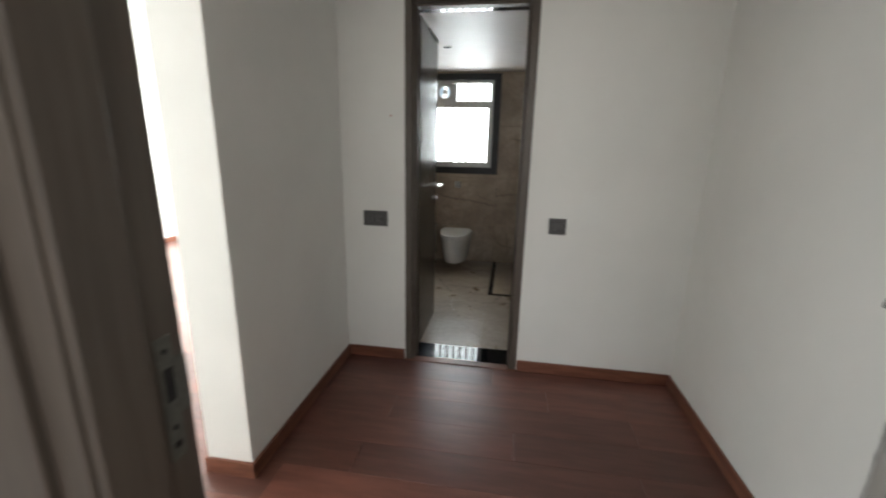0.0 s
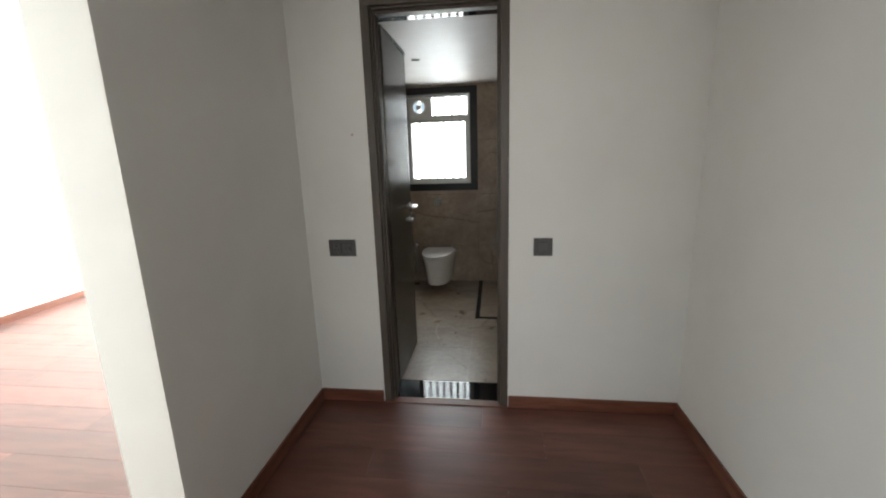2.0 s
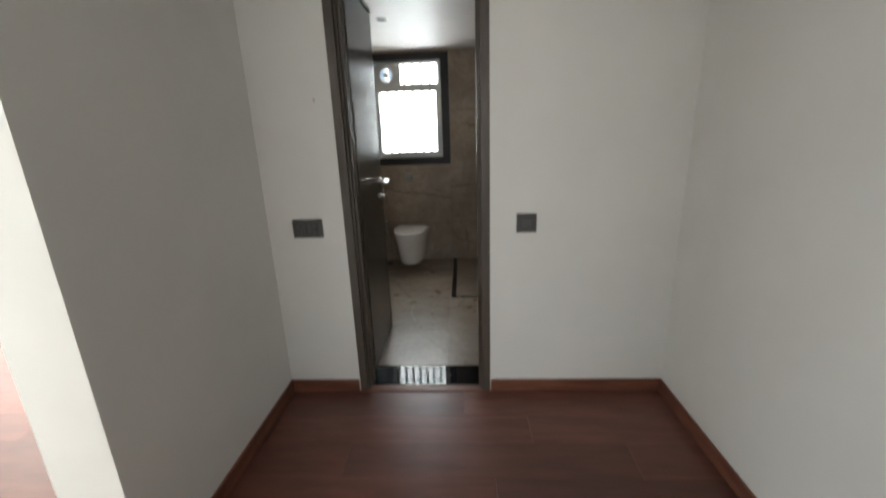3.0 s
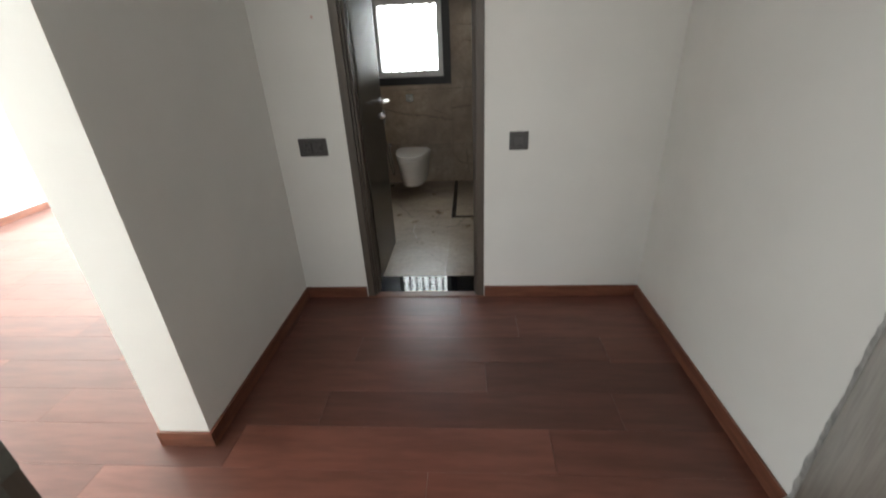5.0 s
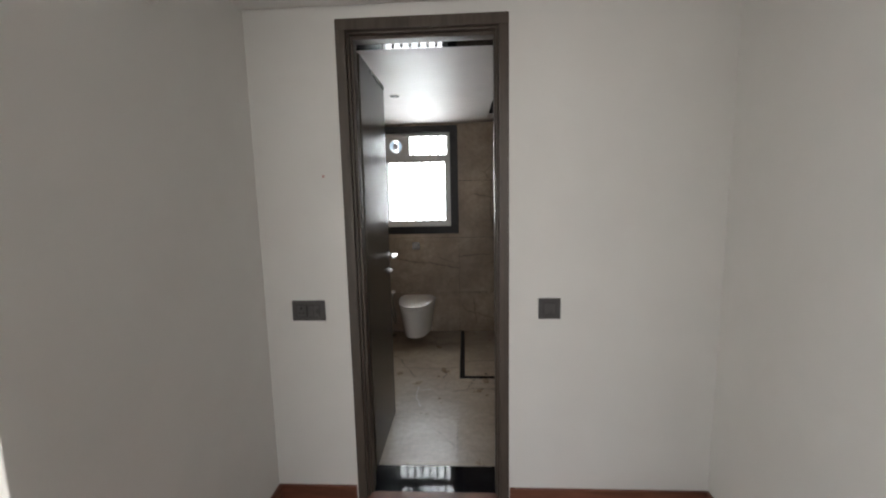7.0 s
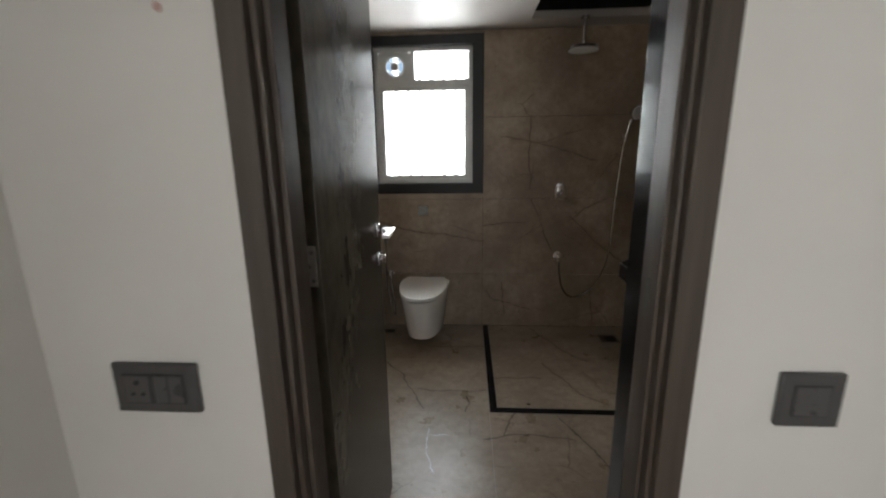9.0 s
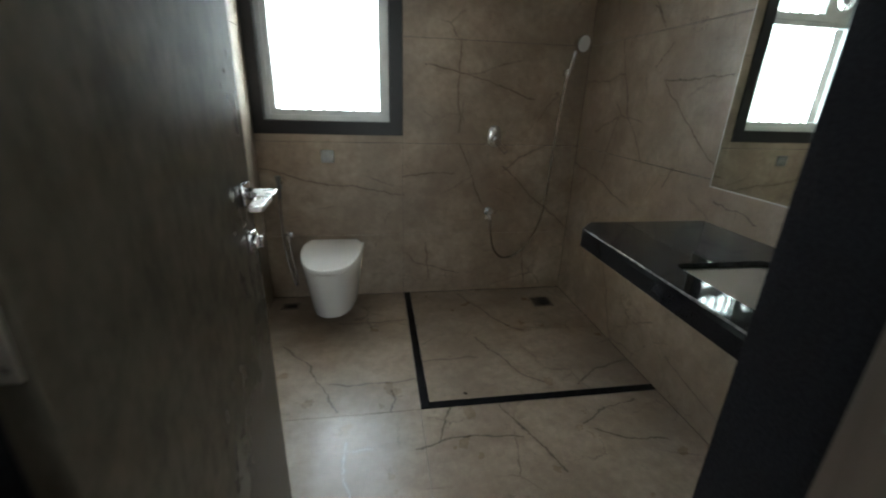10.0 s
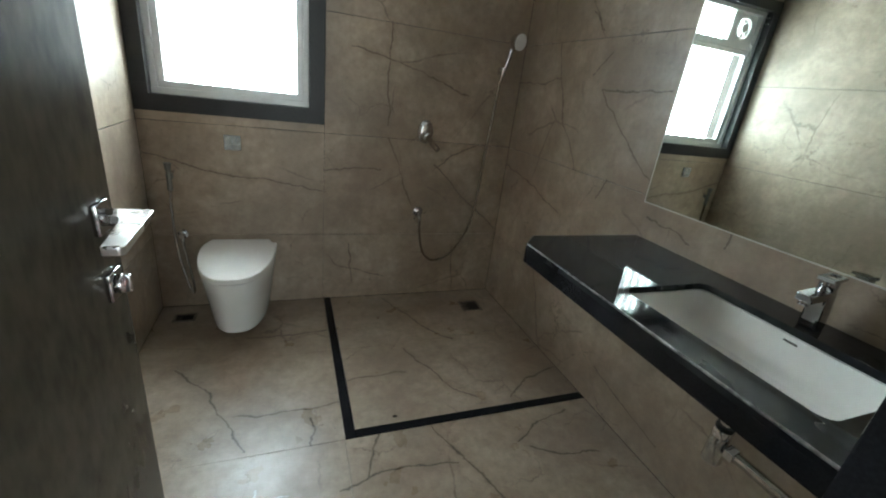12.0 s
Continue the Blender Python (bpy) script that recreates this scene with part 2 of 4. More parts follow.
_was = node(_nt, "Mix", {0: _film, 6: _was, 7: (0.15, 0.143, 0.122, 1)}, data_type="RGBA").outputs[2]
_nt.links.new(node(_nt, "Mix", {0: _spot, 6: _was, 7: (0.6, 0.58, 0.54, 1)}, data_type="RGBA").outputs[2], _b.inputs["Base Color"])
FRAME_WOOD = streaked("grey_brown_frame", (0.066, 0.052, 0.041), (0.098, 0.078, 0.062), 0.45, (9.0, 9.0, 0.6), 3.0, grain=0.15)
FILMED = streaked("filmed_door_laminate", (0.17, 0.155, 0.13), (0.27, 0.25, 0.22), 0.35, (6.0, 6.0, 1.5), 4.0, coat=0.2, grain=0.3)
FILM = plain("loose_film", (0.58, 0.58, 0.56), 0.35, vary=0.25, scale=30)
GRANITE = plain("black_granite", (0.012, 0.012, 0.014), 0.035, vary=0.2, scale=240.0, grain=0.0, Specular_IOR_Level=0.22)
SURROUND_GRANITE = plain("leathered_black_granite", (0.020, 0.020, 0.022), 0.38, vary=0.2, scale=240.0, grain=0.0, Specular_IOR_Level=0.3)
DULL_GRANITE = plain("honed_black_granite", (0.016, 0.016, 0.018), 0.15, vary=0.2, scale=240.0, grain=0.0, Specular_IOR_Level=0.12)
DUSTY_GRANITE, _nt, _b = surface("dusty_black_granite", (0.012, 0.012, 0.014), 0.04, Specular_IOR_Level=0.25)
_p = place(_nt)
_drag = node(_nt, "VectorMath", {0: _p, 1: (3.0, 0.8, 1.0)}, operation="MULTIPLY").outputs[0]
_cover = node(_nt, "MapRange", {0: noise_of(_nt, _drag, 6.0, 2.5, 0.5), 1: 0.42, 2: 0.75, 3: 0.02, 4: 0.30}, interpolation_type="SMOOTHSTEP").outputs[0]
_nt.links.new(node(_nt, "Mix", {0: _cover, 6: (0.011, 0.011, 0.013, 1), 7: (0.10, 0.11, 0.105, 1)}, data_type="RGBA").outputs[2], _b.inputs["Base Color"])
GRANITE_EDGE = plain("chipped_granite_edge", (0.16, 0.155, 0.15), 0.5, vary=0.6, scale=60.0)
# the second list paints two glints of window light on the floor
FLOOR_STONE = stone_tile("floor_stone", (0, 1), FLOOR_VEINS, [[(-0.22, 1.13), (-0.235, 1.03), (-0.22, 0.93), (-0.19, 0.86)], [(-0.22, 1.095), (-0.13, 1.095)]], 0.0085, (0.26, 0.36), 0.9)
NORTH_STONE = stone_tile("window_wall_stone", (0, 2), NORTH_VEINS)
EAST_STONE = stone_tile("vanity_wall_stone", (1, 2), EAST_VEINS)
WEST_STONE = stone_tile("side_wall_stone", (1, 2), [])
GROUT = plain("grout", (0.045, 0.036, 0.03), 0.9, vary=0.2)
CERAMIC = plain("white_ceramic", (0.80, 0.79, 0.76), 0.12, vary=0.02, grain=0.0, Coat_Weight=0.4)
CHROME = plain("chrome", (0.72, 0.72, 0.73), 0.06, 1.0, vary=0.04, grain=0.0)
# copy of CHROME with its dim reflections put into a darker base colour
TAP_CHROME = plain("darkened_chrome", (0.46, 0.46, 0.47), 0.08, 1.0, vary=0.04, grain=0.0)
# rougher, darker, slightly mottled chrome for the trap
DULL_CHROME = plain("dull_chrome", (0.52, 0.51, 0.49), 0.22, 1.0, vary=0.15, scale=40, grain=0.0)
# entry lever: shaded copy of HANDLE, its dim reflections set by a darker colour
SHADED_LEVER = plain("shaded_lever_metal", (0.30, 0.29, 0.28), 0.35, 0.8, vary=0.12, scale=30, grain=0.0)
SCREW = plain("dull_screw_steel", (0.34, 0.32, 0.29), 0.5, 0.6, vary=0.1, grain=0.0)
HANDLE = plain("satin_chrome", (0.86, 0.86, 0.86), 0.28, 1.0, vary=0.03, grain=0.0)
PLATE_METAL = plain("smoky_chrome", (0.52, 0.55, 0.55), 0.2, 0.75, vary=0.2, scale=45, grain=0.0)
SATIN = plain("brushed_nickel", (0.60, 0.57, 0.52), 0.45, 0.8, vary=0.08, grain=0.1)
GREY_METAL = plain("dull_grey_metal", (0.20, 0.20, 0.19), 0.42, 0.5, vary=0.1, grain=0.0)
HOSE = plain("steel_hose", (0.33, 0.31, 0.28), 0.24, 1.0, vary=0.2, scale=80)
ALUMINIUM = plain("window_aluminium", (0.55, 0.56, 0.56), 0.45, 0.3, vary=0.06)
# strike plate metal with the doorway's shade put into its base colour
SHADED_STEEL = plain("shaded_strike_steel", (0.115, 0.115, 0.10), 0.6, 0.3, vary=0.15, scale=50)
DARK_PLASTIC = plain("grey_switch_plastic", (0.075, 0.072, 0.072), 0.35, vary=0.06, grain=0.0)
# dark grey painting the shade in the gaps round the switch modules
SEAM = plain("switch_plate_seam", (0.038, 0.036, 0.036), 0.6, vary=0.05, grain=0.0)
MODULE = plain("lighter_switch_plastic", (0.088, 0.085, 0.085), 0.3, vary=0.04, grain=0.0)
BLACK_HOLE = plain("socket_hole", (0.010, 0.010, 0.010), 0.8)
LIGHT_PLASTIC = plain("white_plastic", (0.75, 0.74, 0.72), 0.4, vary=0.03)
# translucent white so the backlit bars wash out, in place of lens bloom
GRILLE_BLOOM, _nt, _b = surface("bloom_grille_white", (0.85, 0.85, 0.83), 0.5)
_tr = node(_nt, "BsdfTranslucent", {"Color": (0.85, 0.85, 0.83, 1)})
_mx = node(_nt, "MixShader", {0: 0.5, 1: _b.outputs[0], 2: _tr.outputs[0]})
_nt.links.new(_mx.outputs[0], _nt.nodes["Material Output"].inputs[0])
DRAIN_RIM = plain("stained_drain_rim", (0.15, 0.12, 0.095), 0.5, vary=0.35, scale=40)
RUST = plain("drain_metal", (0.055, 0.045, 0.038), 0.55, 0.3, vary=0.4, scale=60)
SCRAP = plain("dry_scrap", (0.03, 0.02, 0.014), 0.8)
MIRROR, _nt, _b = surface("mirror_silver", (0.80, 0.86, 0.82), 0.015, 1.0)
GLASS, _nt, _b = surface("clear_glass", (0.97, 0.99, 0.98), 0.0, 0.0, Transmission_Weight=1.0, IOR=1.1)
OUTDOOR = plain("pale_outdoor_wall", (0.6, 0.6, 0.58), 0.9)


# ---- mesh helpers ----
ORIGIN = {}


def box(bm, x0, y0, z0, x1, y1, z1, soft=0.0, m=None):
    """An axis-aligned box, its edges rounded by soft, moved by m."""
    made = bmesh.ops.create_cube(bm, size=1.0)["verts"]
    for v in made:
        v.co = Vector((x0 + (v.co.x + 0.5) * (x1 - x0), y0 + (v.co.y + 0.5) * (y1 - y0), z0 + (v.co.z + 0.5) * (z1 - z0)))
    if soft:
        edges = list({e for v in made for e in v.link_edges})
        made = list({v for f in bmesh.ops.bevel(bm, geom=edges, offset=soft, segments=2, affect="EDGES", profile=0.5)["faces"] for v in f.verts} | {v for v in made if v.is_valid})
    if m is not None:
        bmesh.ops.transform(bm, matrix=m, verts=made)
    return bm


def rod(bm, a, b, r, r2=None, n=20, soft=0.0):
    """A round bar from a to b."""
    a, b = Vector(a), Vector(b)
    d = b - a
    m = Matrix.Translation((a + b) / 2) @ d.to_track_quat("Z", "Y").to_matrix().to_4x4()
    made = bmesh.ops.create_cone(bm, cap_ends=True, segments=n, radius1=r, radius2=r if r2 is None else r2, depth=d.length, matrix=m)["verts"]
    if soft:
        rims = [e for e in {e for v in made for e in v.link_edges} if any(len(f.verts) > 4 for f in e.link_faces)]
        bmesh.ops.bevel(bm, geom=rims, offset=soft, segments=2, affect="EDGES", profile=0.5)
    return bm


def smooth_path(points, steps=10):
    """A Catmull-Rom run through the points."""
    ps = [Vector(p) for p in points]
    ps = [2 * ps[0] - ps[1], *ps, 2 * ps[-1] - ps[-2]]
    out = []
    for i in range(1, len(ps) - 2):
        for s in range(steps):
            t = s / steps
            a, b, c, d = ps[i - 1:i + 3]
            out.append(0.5 * (2 * b + (c - a) * t + (2 * a - 5 * b + 4 * c - d) * t * t + (3 * b - a - 3 * c + d) * t ** 3))
    return out + [ps[-2]]


def tube(bm, points, r, n=10):
    """A round tube along the points."""
    rings = []
    for i, p in enumerate(points):
        d = (points[min(i + 1, len(points) - 1)] - points[max(i - 1, 0)]).normalized()
        side = d.cross(Vector((0.31, 0.87, 0.38))).normalized()
        up = side.cross(d)
        rings.append([bm.verts.new(p + r * (math.cos(a) * side + math.sin(a) * up)) for a in (2 * math.pi * k / n for k in range(n))])
    for one, two in zip(rings, rings[1:]):
        for k in range(n):
            bm.faces.new((one[k], one[(k + 1) % n], two[(k + 1) % n], two[k]))
    bm.faces.new(rings[0][::-1]), bm.faces.new(rings[-1])
    return bm


def prism(bm, outline, z0, z1):
    """An upright prism over an outline of (x, y)."""
    low = [bm.verts.new((x, y, z0)) for x, y in outline]
    high = [bm.verts.new((x, y, z1)) for x, y in outline]
    n = len(outline)
    for k in range(n):
        bm.faces.new((low[k], low[(k + 1) % n], high[(k + 1) % n], high[k]))
    bm.faces.new(low[::-1]), bm.faces.new(high)
    return bm


def mesh_of(name, bm, material, offset=Vector(), sharp=35):
    bmesh.ops.recalc_face_normals(bm, faces=bm.faces)
    if offset.length:
        bmesh.ops.translate(bm, vec=-offset, verts=bm.verts)
    for f in bm.faces:
        f.smooth = True
    for f in bm.faces:
        areas = sorted(g.calc_area() for e in f.edges for g in e.link_faces if g is not f)
        folded = all(len(e.link_faces) != 2 or e.calc_face_angle(0) > radians(sharp) for e in f.edges)
        if folded or (areas and f.calc_area() > 3 * areas[len(areas) // 2]):
            f.smooth = False
    for e in bm.edges:
        e.smooth = not (len(e.link_faces) == 2 and e.calc_face_angle(0) > radians(sharp))
    data = bpy.data.meshes.new(name)
    bm.to_mesh(data)
    bm.free()
    data.materials.append(material)
    return data


def B():
    return bmesh.new()


def structure(name, bm, material, label="", category=""):
    ob = new(name, mesh_of(name, bm, material))
    ORIGIN[ob.name] = Vector()
    return tagged(ob, label, category, "", "structure")


def thing(name, at, label, category, group="", kind=""):
    """An Empty at the thing's base."""
    ob = new(name)
    ob.location = at
    ob.empty_display_size = 0.05
    ORIGIN[ob.name] = Vector(at)
    return tagged(ob, label, category, group, kind)


def solo(name, bm, at, material, label, category, group="", kind=""):
    """A thing that is one mesh."""
    ob = new(name, mesh_of(name, bm, material, Vector(at)))
    ob.location = at
    ORIGIN[ob.name] = Vector(at)
    return tagged(ob, label, category, group, kind)


def part(name, bm, material, parent, label=""):
    """One mesh under a thing or a part; bm is in world metres."""
    ob = new(name, mesh_of(name, bm, material, ORIGIN[parent.name]))
    ob.parent = parent
    ORIGIN[ob.name] = ORIGIN[parent.name]
    return tagged(ob, label)


def boxes(*spans, soft=0.0):
    bm = B()
    for s in spans:
        box(bm, *s, soft=soft)
    return bm


# ---- setting ----
WEST, EAST = -0.768, 1.205          # passage walls
BW, BE, BN, BS = -0.765, 1.173, 2.394, 0.20   # bathroom tile faces
LOW, BATH_TOP, HIGH = 2.176, 2.117, 2.75
ENTRY = -1.81

floor = structure("floor", boxes((-4.4, -4.2, -0.2, 1.4, 0.045, -0.009), (-4.4, 0.045, -0.2, -0.9, 3.2, -0.009)), GROUT, "wooden plank floor, red-brown, through passage and bedroom", "floor")
structure("ceiling", boxes((-0.968, ENTRY - 0.17, LOW, 1.4, -0.014, LOW + 0.1), (-0.968, -0.014, LOW + 0.05, 1.4, 0.19, LOW + 0.1)), CEILING_PAINT, "low white painted ceiling of the passage", "ceiling")
structure("bedroom_ceiling", boxes((-4.45, -4.2, HIGH, 1.4, 3.2, HIGH + 0.1)), CEILING_PAINT, "white painted bedroom ceiling", "ceiling")
structure("wall_bathroom_door", boxes((-0.775, 0.0, 0, -0.388, 0.19, LOW + 0.05), (0.315, 0.0, 0, 1.4, 0.19, LOW + 0.05), (-0.388, 0.0, 2.13, 0.315, 0.19, LOW + 0.05)), PAINT, "off-white painted wall round the bathroom door", "wall")
structure("wall_passage_west", boxes((-0.968, -1.055, 0, WEST, 0.0, HIGH), (-0.968, 0.0, 0, -0.775, 2.65, HIGH), (-0.968, ENTRY - 0.17, LOW + 0.002, -0.85, -1.055, HIGH)), PAINT, "off-white painted wall ending at the bedroom opening", "wall")
structure("wall_passage_east", boxes((EAST, -4.2, 0, 1.4, 0.0, HIGH)), PAINT, "plain off-white painted passage wall", "wall")
structure("wall_entry", boxes((-0.968, ENTRY - 0.17, 0, -0.33, ENTRY, LOW), (0.765, ENTRY - 0.17, 0, EAST, ENTRY, LOW), (-0.33, ENTRY - 0.17, 2.13, 0.765, ENTRY, LOW), (-0.968, ENTRY - 0.17, LOW + 0.1, EAST, ENTRY, HIGH)), PAINT, "off-white painted wall round the entry door", "wall")
structure("wall_lobby", boxes((-0.968, -4.2, 0, -0.868, ENTRY - 0.17, HIGH), (-0.868, -4.2, 0, -0.65, -4.1, HIGH), (1.0, -4.2, 0, EAST, -4.1, HIGH), (-0.65, -4.2, 0, 1.0, -4.1, 0.5), (-0.65, -4.2, 2.4, 1.0, -4.1, HIGH)), PAINT, "plain painted wall outside the entry door", "wall")
structure("wall_bedroom_west", boxes((-4.45, 0.25, 0, -4.25, 3.2, HIGH), (-4.45, -4.2, 0, -4.25, -2.55, HIGH), (-4.45, -2.55, 2.45, -4.25, 0.25, HIGH), (-4.45, -2.55, 0, -4.25, 0.25, 0.12)), BEDROOM_PAINT, "bright white painted bedroom wall", "wall")
structure("wall_bedroom_north", boxes((-4.25, 3.0, 0, -3.85, 3.2, HIGH), (-1.65, 3.0, 0, -0.968, 3.2, HIGH), (-3.85, 3.0, 2.35, -1.65, 3.2, HIGH), (-3.85, 3.0, 0, -1.65, 3.2, 0.35)), BEDROOM_PAINT, "plain white bedroom end wall", "wall")
structure("wall_bedroom_south", boxes((-4.25, -3.4, 0, -0.968, -3.2, HIGH)), BEDROOM_PAINT, "plain white bedroom back wall", "wall")


def baseboard(x0, y0, x1, y1):
    """A skirting board with an eased top, from one end to the other, on the inner side of the given span."""
    bm = box(B(), x0, y0, 0.0, x1, y1, 0.072, soft=0.003)
    return structure("baseboard", bm, SKIRTING, "red-brown wooden skirting board along the wall", "baseboard")


baseboard(WEST + 0.012, -0.012, -0.393, 0.0)
baseboard(0.319, -0.012, EAST - 0.012, 0.0)
baseboard(WEST, -1.055, WEST + 0.012, 0.0)
baseboard(EAST - 0.012, ENTRY, EAST, 0.0)
baseboard(-0.968, -1.067, WEST + 0.012, -1.055)
baseboard(-0.980, -1.067, -0.968, 3.0)
baseboard(-4.25, 0.25, -4.238, 3.0)
baseboard(-4.238, 2.988, -0.980, 3.0)
baseboard(-0.868, ENTRY, -0.325, ENTRY + 0.012)

# bathroom shell
north = structure("wall_bathroom_window", boxes((-0.775, BN + 0.01, 0, -0.765 + 0.0, 2.65, LOW), (0.066, BN + 0.01, 0, 1.4, 2.65, LOW), (-0.765, BN + 0.01, 0, 0.066, 2.65, 1.028), (-0.765, BN + 0.01, 2.095, 0.066, 2.65, LOW)), GROUT, "bathroom window wall under large taupe stone tiles", "wall")
east = structure("wall_bathroom_east", boxes((BE + 0.01, 0.19, 0, 1.4, 2.65, LOW)), GROUT, "bathroom wall under large taupe stone tiles", "wall")
west = structure("wall_bathroom_west", boxes((-0.7749, 0.19, 0, BW - 0.009, BN + 0.01, BATH_TOP)), GROUT, "bathroom side wall under large taupe stone tiles", "wall")
south = structure("wall_bathroom_south", boxes((BW, 0.1901, 0, -0.36, BS - 0.009, BATH_TOP), (0.30, 0.1901, 0, BE, BS - 0.009, BATH_TOP), (-0.36, 0.1901, 2.10, 0.30, BS - 0.009, BATH_TOP)), GROUT, "bathroom side of the door wall under stone tiles", "wall")
bath_floor = structure("bathroom_floor", boxes((-0.775, 0.24, -0.2, 1.19, BN + 0.01, -0.0095)), GROUT, "bathroom floor of large taupe veined stone tiles", "floor")
HX0, HX1, HY0, HY1 = 0.35, 1.05, 1.50, 2.20
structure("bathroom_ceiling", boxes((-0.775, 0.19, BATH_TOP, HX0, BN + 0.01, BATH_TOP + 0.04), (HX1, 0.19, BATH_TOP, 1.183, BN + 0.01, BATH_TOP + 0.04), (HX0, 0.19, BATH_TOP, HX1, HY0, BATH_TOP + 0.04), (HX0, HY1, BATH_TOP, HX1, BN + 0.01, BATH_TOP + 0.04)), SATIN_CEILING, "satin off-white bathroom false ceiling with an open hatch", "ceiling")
structure("ceiling_void", boxes((-0.775, 0.19, BATH_TOP + 0.5, 1.4, 2.65, BATH_TOP + 0.55), (-0.775, 0.19, LOW + 0.002, -0.7, 2.65, BATH_TOP + 0.5), (1.3, 0.19, LOW + 0.002, 1.4, 2.65, BATH_TOP + 0.5), (-0.7, 2.5, LOW + 0.002, 1.3, 2.65, BATH_TOP + 0.5), (-0.7, 0.191, LOW + 0.102, 1.3, 0.25, BATH_TOP + 0.5)), VOID_SHADE, "void above the bathroom false ceiling, its shade painted near-black", "ceiling")

# strips of black granite round the shower floor
structure("shower_kerb", boxes((0.075, 1.28, -0.012, 0.113, BN, 0.004), (0.113, 1.28, -0.012, BE, 1.318, 0.004), soft=0.0015), GRANITE, "black granite strip bordering the shower floor", "kerb")

# granite lining of the bathroom doorway
lining = thing("door_lining", (-0.03, 0.14, 0), "polished black granite lining of the bathroom doorway", "door lining", kind="structure")
part("threshold", box(B(), -0.36, 0.045, -0.03, 0.30, 0.24, 0.004, soft=0.002), GRANITE, lining)
part("jamb", box(B(), 0.275, 0.091, 0.004, 0.315, 0.197, 2.075, soft=0.002), DULL_GRANITE, lining)
part("jamb", box(B(), -0.388, 0.091, 0.004, -0.378, 0.197, 2.075, soft=0.002), DULL_GRANITE, lining)
part("head", box(B(), -0.378, 0.091, 2.072, 0.275, 0.197, 2.13, soft=0.002), GRANITE, lining)
structure("door_sill", box(B(), -0.39, -0.012, -0.02, 0.316, 0.045, 0.006, soft=0.002), SKIRTING, "red-brown wooden sill strip under the bathroom door", "sill")

# bathroom door frame, stepped profile
frame_1 = thing("door_frame_1", (-0.04, 0.04, 0), "dark grey-brown wooden frame of the bathroom door", "door frame", kind="structure")
for x0, x1, x2, x3 in ((-0.388, -0.346, -0.335, -0.324), (0.315, 0.273, 0.265, 0.258)):
    post = part("jamb", box(B(), min(x0, x1), -0.006, 0.006, max(x0, x1), 0.05, 2.085, soft=0.0025), FRAME_WOOD, frame_1)
    part("moulding", box(B(), min(x1, x2), 0.010, 0.006, max(x1, x2), 0.07, 2.085, soft=0.003), FRAME_WOOD, post)
    part("stop", box(B(), min(x2, x3), 0.030, 0.006, max(x2, x3), 0.09, 2.085, soft=0.0025), FRAME_WOOD, post)
head = part("head", box(B(), -0.388, -0.0055, 2.085, 0.315, 0.05, 2.1295, soft=0.0025), FRAME_WOOD, frame_1)
part("moulding", box(B(), -0.346, 0.0105, 2.073, 0.273, 0.07, 2.0849, soft=0.003), FRAME_WOOD, head)
part("stop", box(B(), -0.335, 0.0305, 2.058, 0.265, 0.09, 2.0729, soft=0.0025), FRAME_WOOD, head)
part("strike_plate", box(B(), 0.2568, 0.052, 1.035, 0.2584, 0.066, 1.095, soft=0.0006), SHADED_STEEL, frame_1, "steel strike plate, coloured dark as in shade")

# entry door frame
frame_2 = thing("door_frame_2", (0.2, ENTRY - 0.09, 0), "dark grey-brown wooden frame of the entry door", "door frame", kind="structure")
post = part("jamb", box(B(), -0.33, ENTRY - 0.175, 0.0, -0.28, ENTRY - 0.009, 2.13, soft=0.003), FRAME_WOOD, frame_2)
part("stop", box(B(), -0.2802, ENTRY - 0.17, 0.0, -0.262, ENTRY - 0.085, 2.11, soft=0.003), FRAME_WOOD, post)
post = part("jamb", box(B(), 0.715, ENTRY - 0.175, 0.0, 0.765, ENTRY + 0.004, 2.13, soft=0.003), FRAME_WOOD, frame_2)
part("stop", box(B(), 0.697, ENTRY - 0.17, 0.0, 0.7152, ENTRY - 0.085, 2.11, soft=0.003), FRAME_WOOD, post)
part("architrave", box(B(), -0.56, ENTRY - 0.188, 0.0, -0.3302, ENTRY - 0.1702, 2.13, soft=0.003), FRAME_WOOD, frame_2)
part("head", box(B(), -0.28, ENTRY - 0.175, 2.08, 0.715, ENTRY + 0.004, 2.13, soft=0.003), FRAME_WOOD, frame_2)
bm = boxes((-0.2805, -1.872, 0.873, -0.2780, -1.842, 1.078), (-0.2805, -1.842, 0.943, -0.2780, -1.820, 1.038), soft=0.0008)
strike = part("strike_plate", bm, SHADED_STEEL, frame_2, "steel strike plate with latch hole, coloured dark as in shade")
part("latch_hole", boxes((-0.2784, -1.864, 0.973, -0.2774, -1.847, 1.028), (-0.2784, -1.864, 0.893, -0.2774, -1.850, 0.903)), BLACK_HOLE, strike)
for z in (0.928, 1.056):
    part("screw", rod(B(), (-0.2782, -1.857, z), (-0.2772, -1.857, z), 0.0045, n=12), BLACK_HOLE, strike)


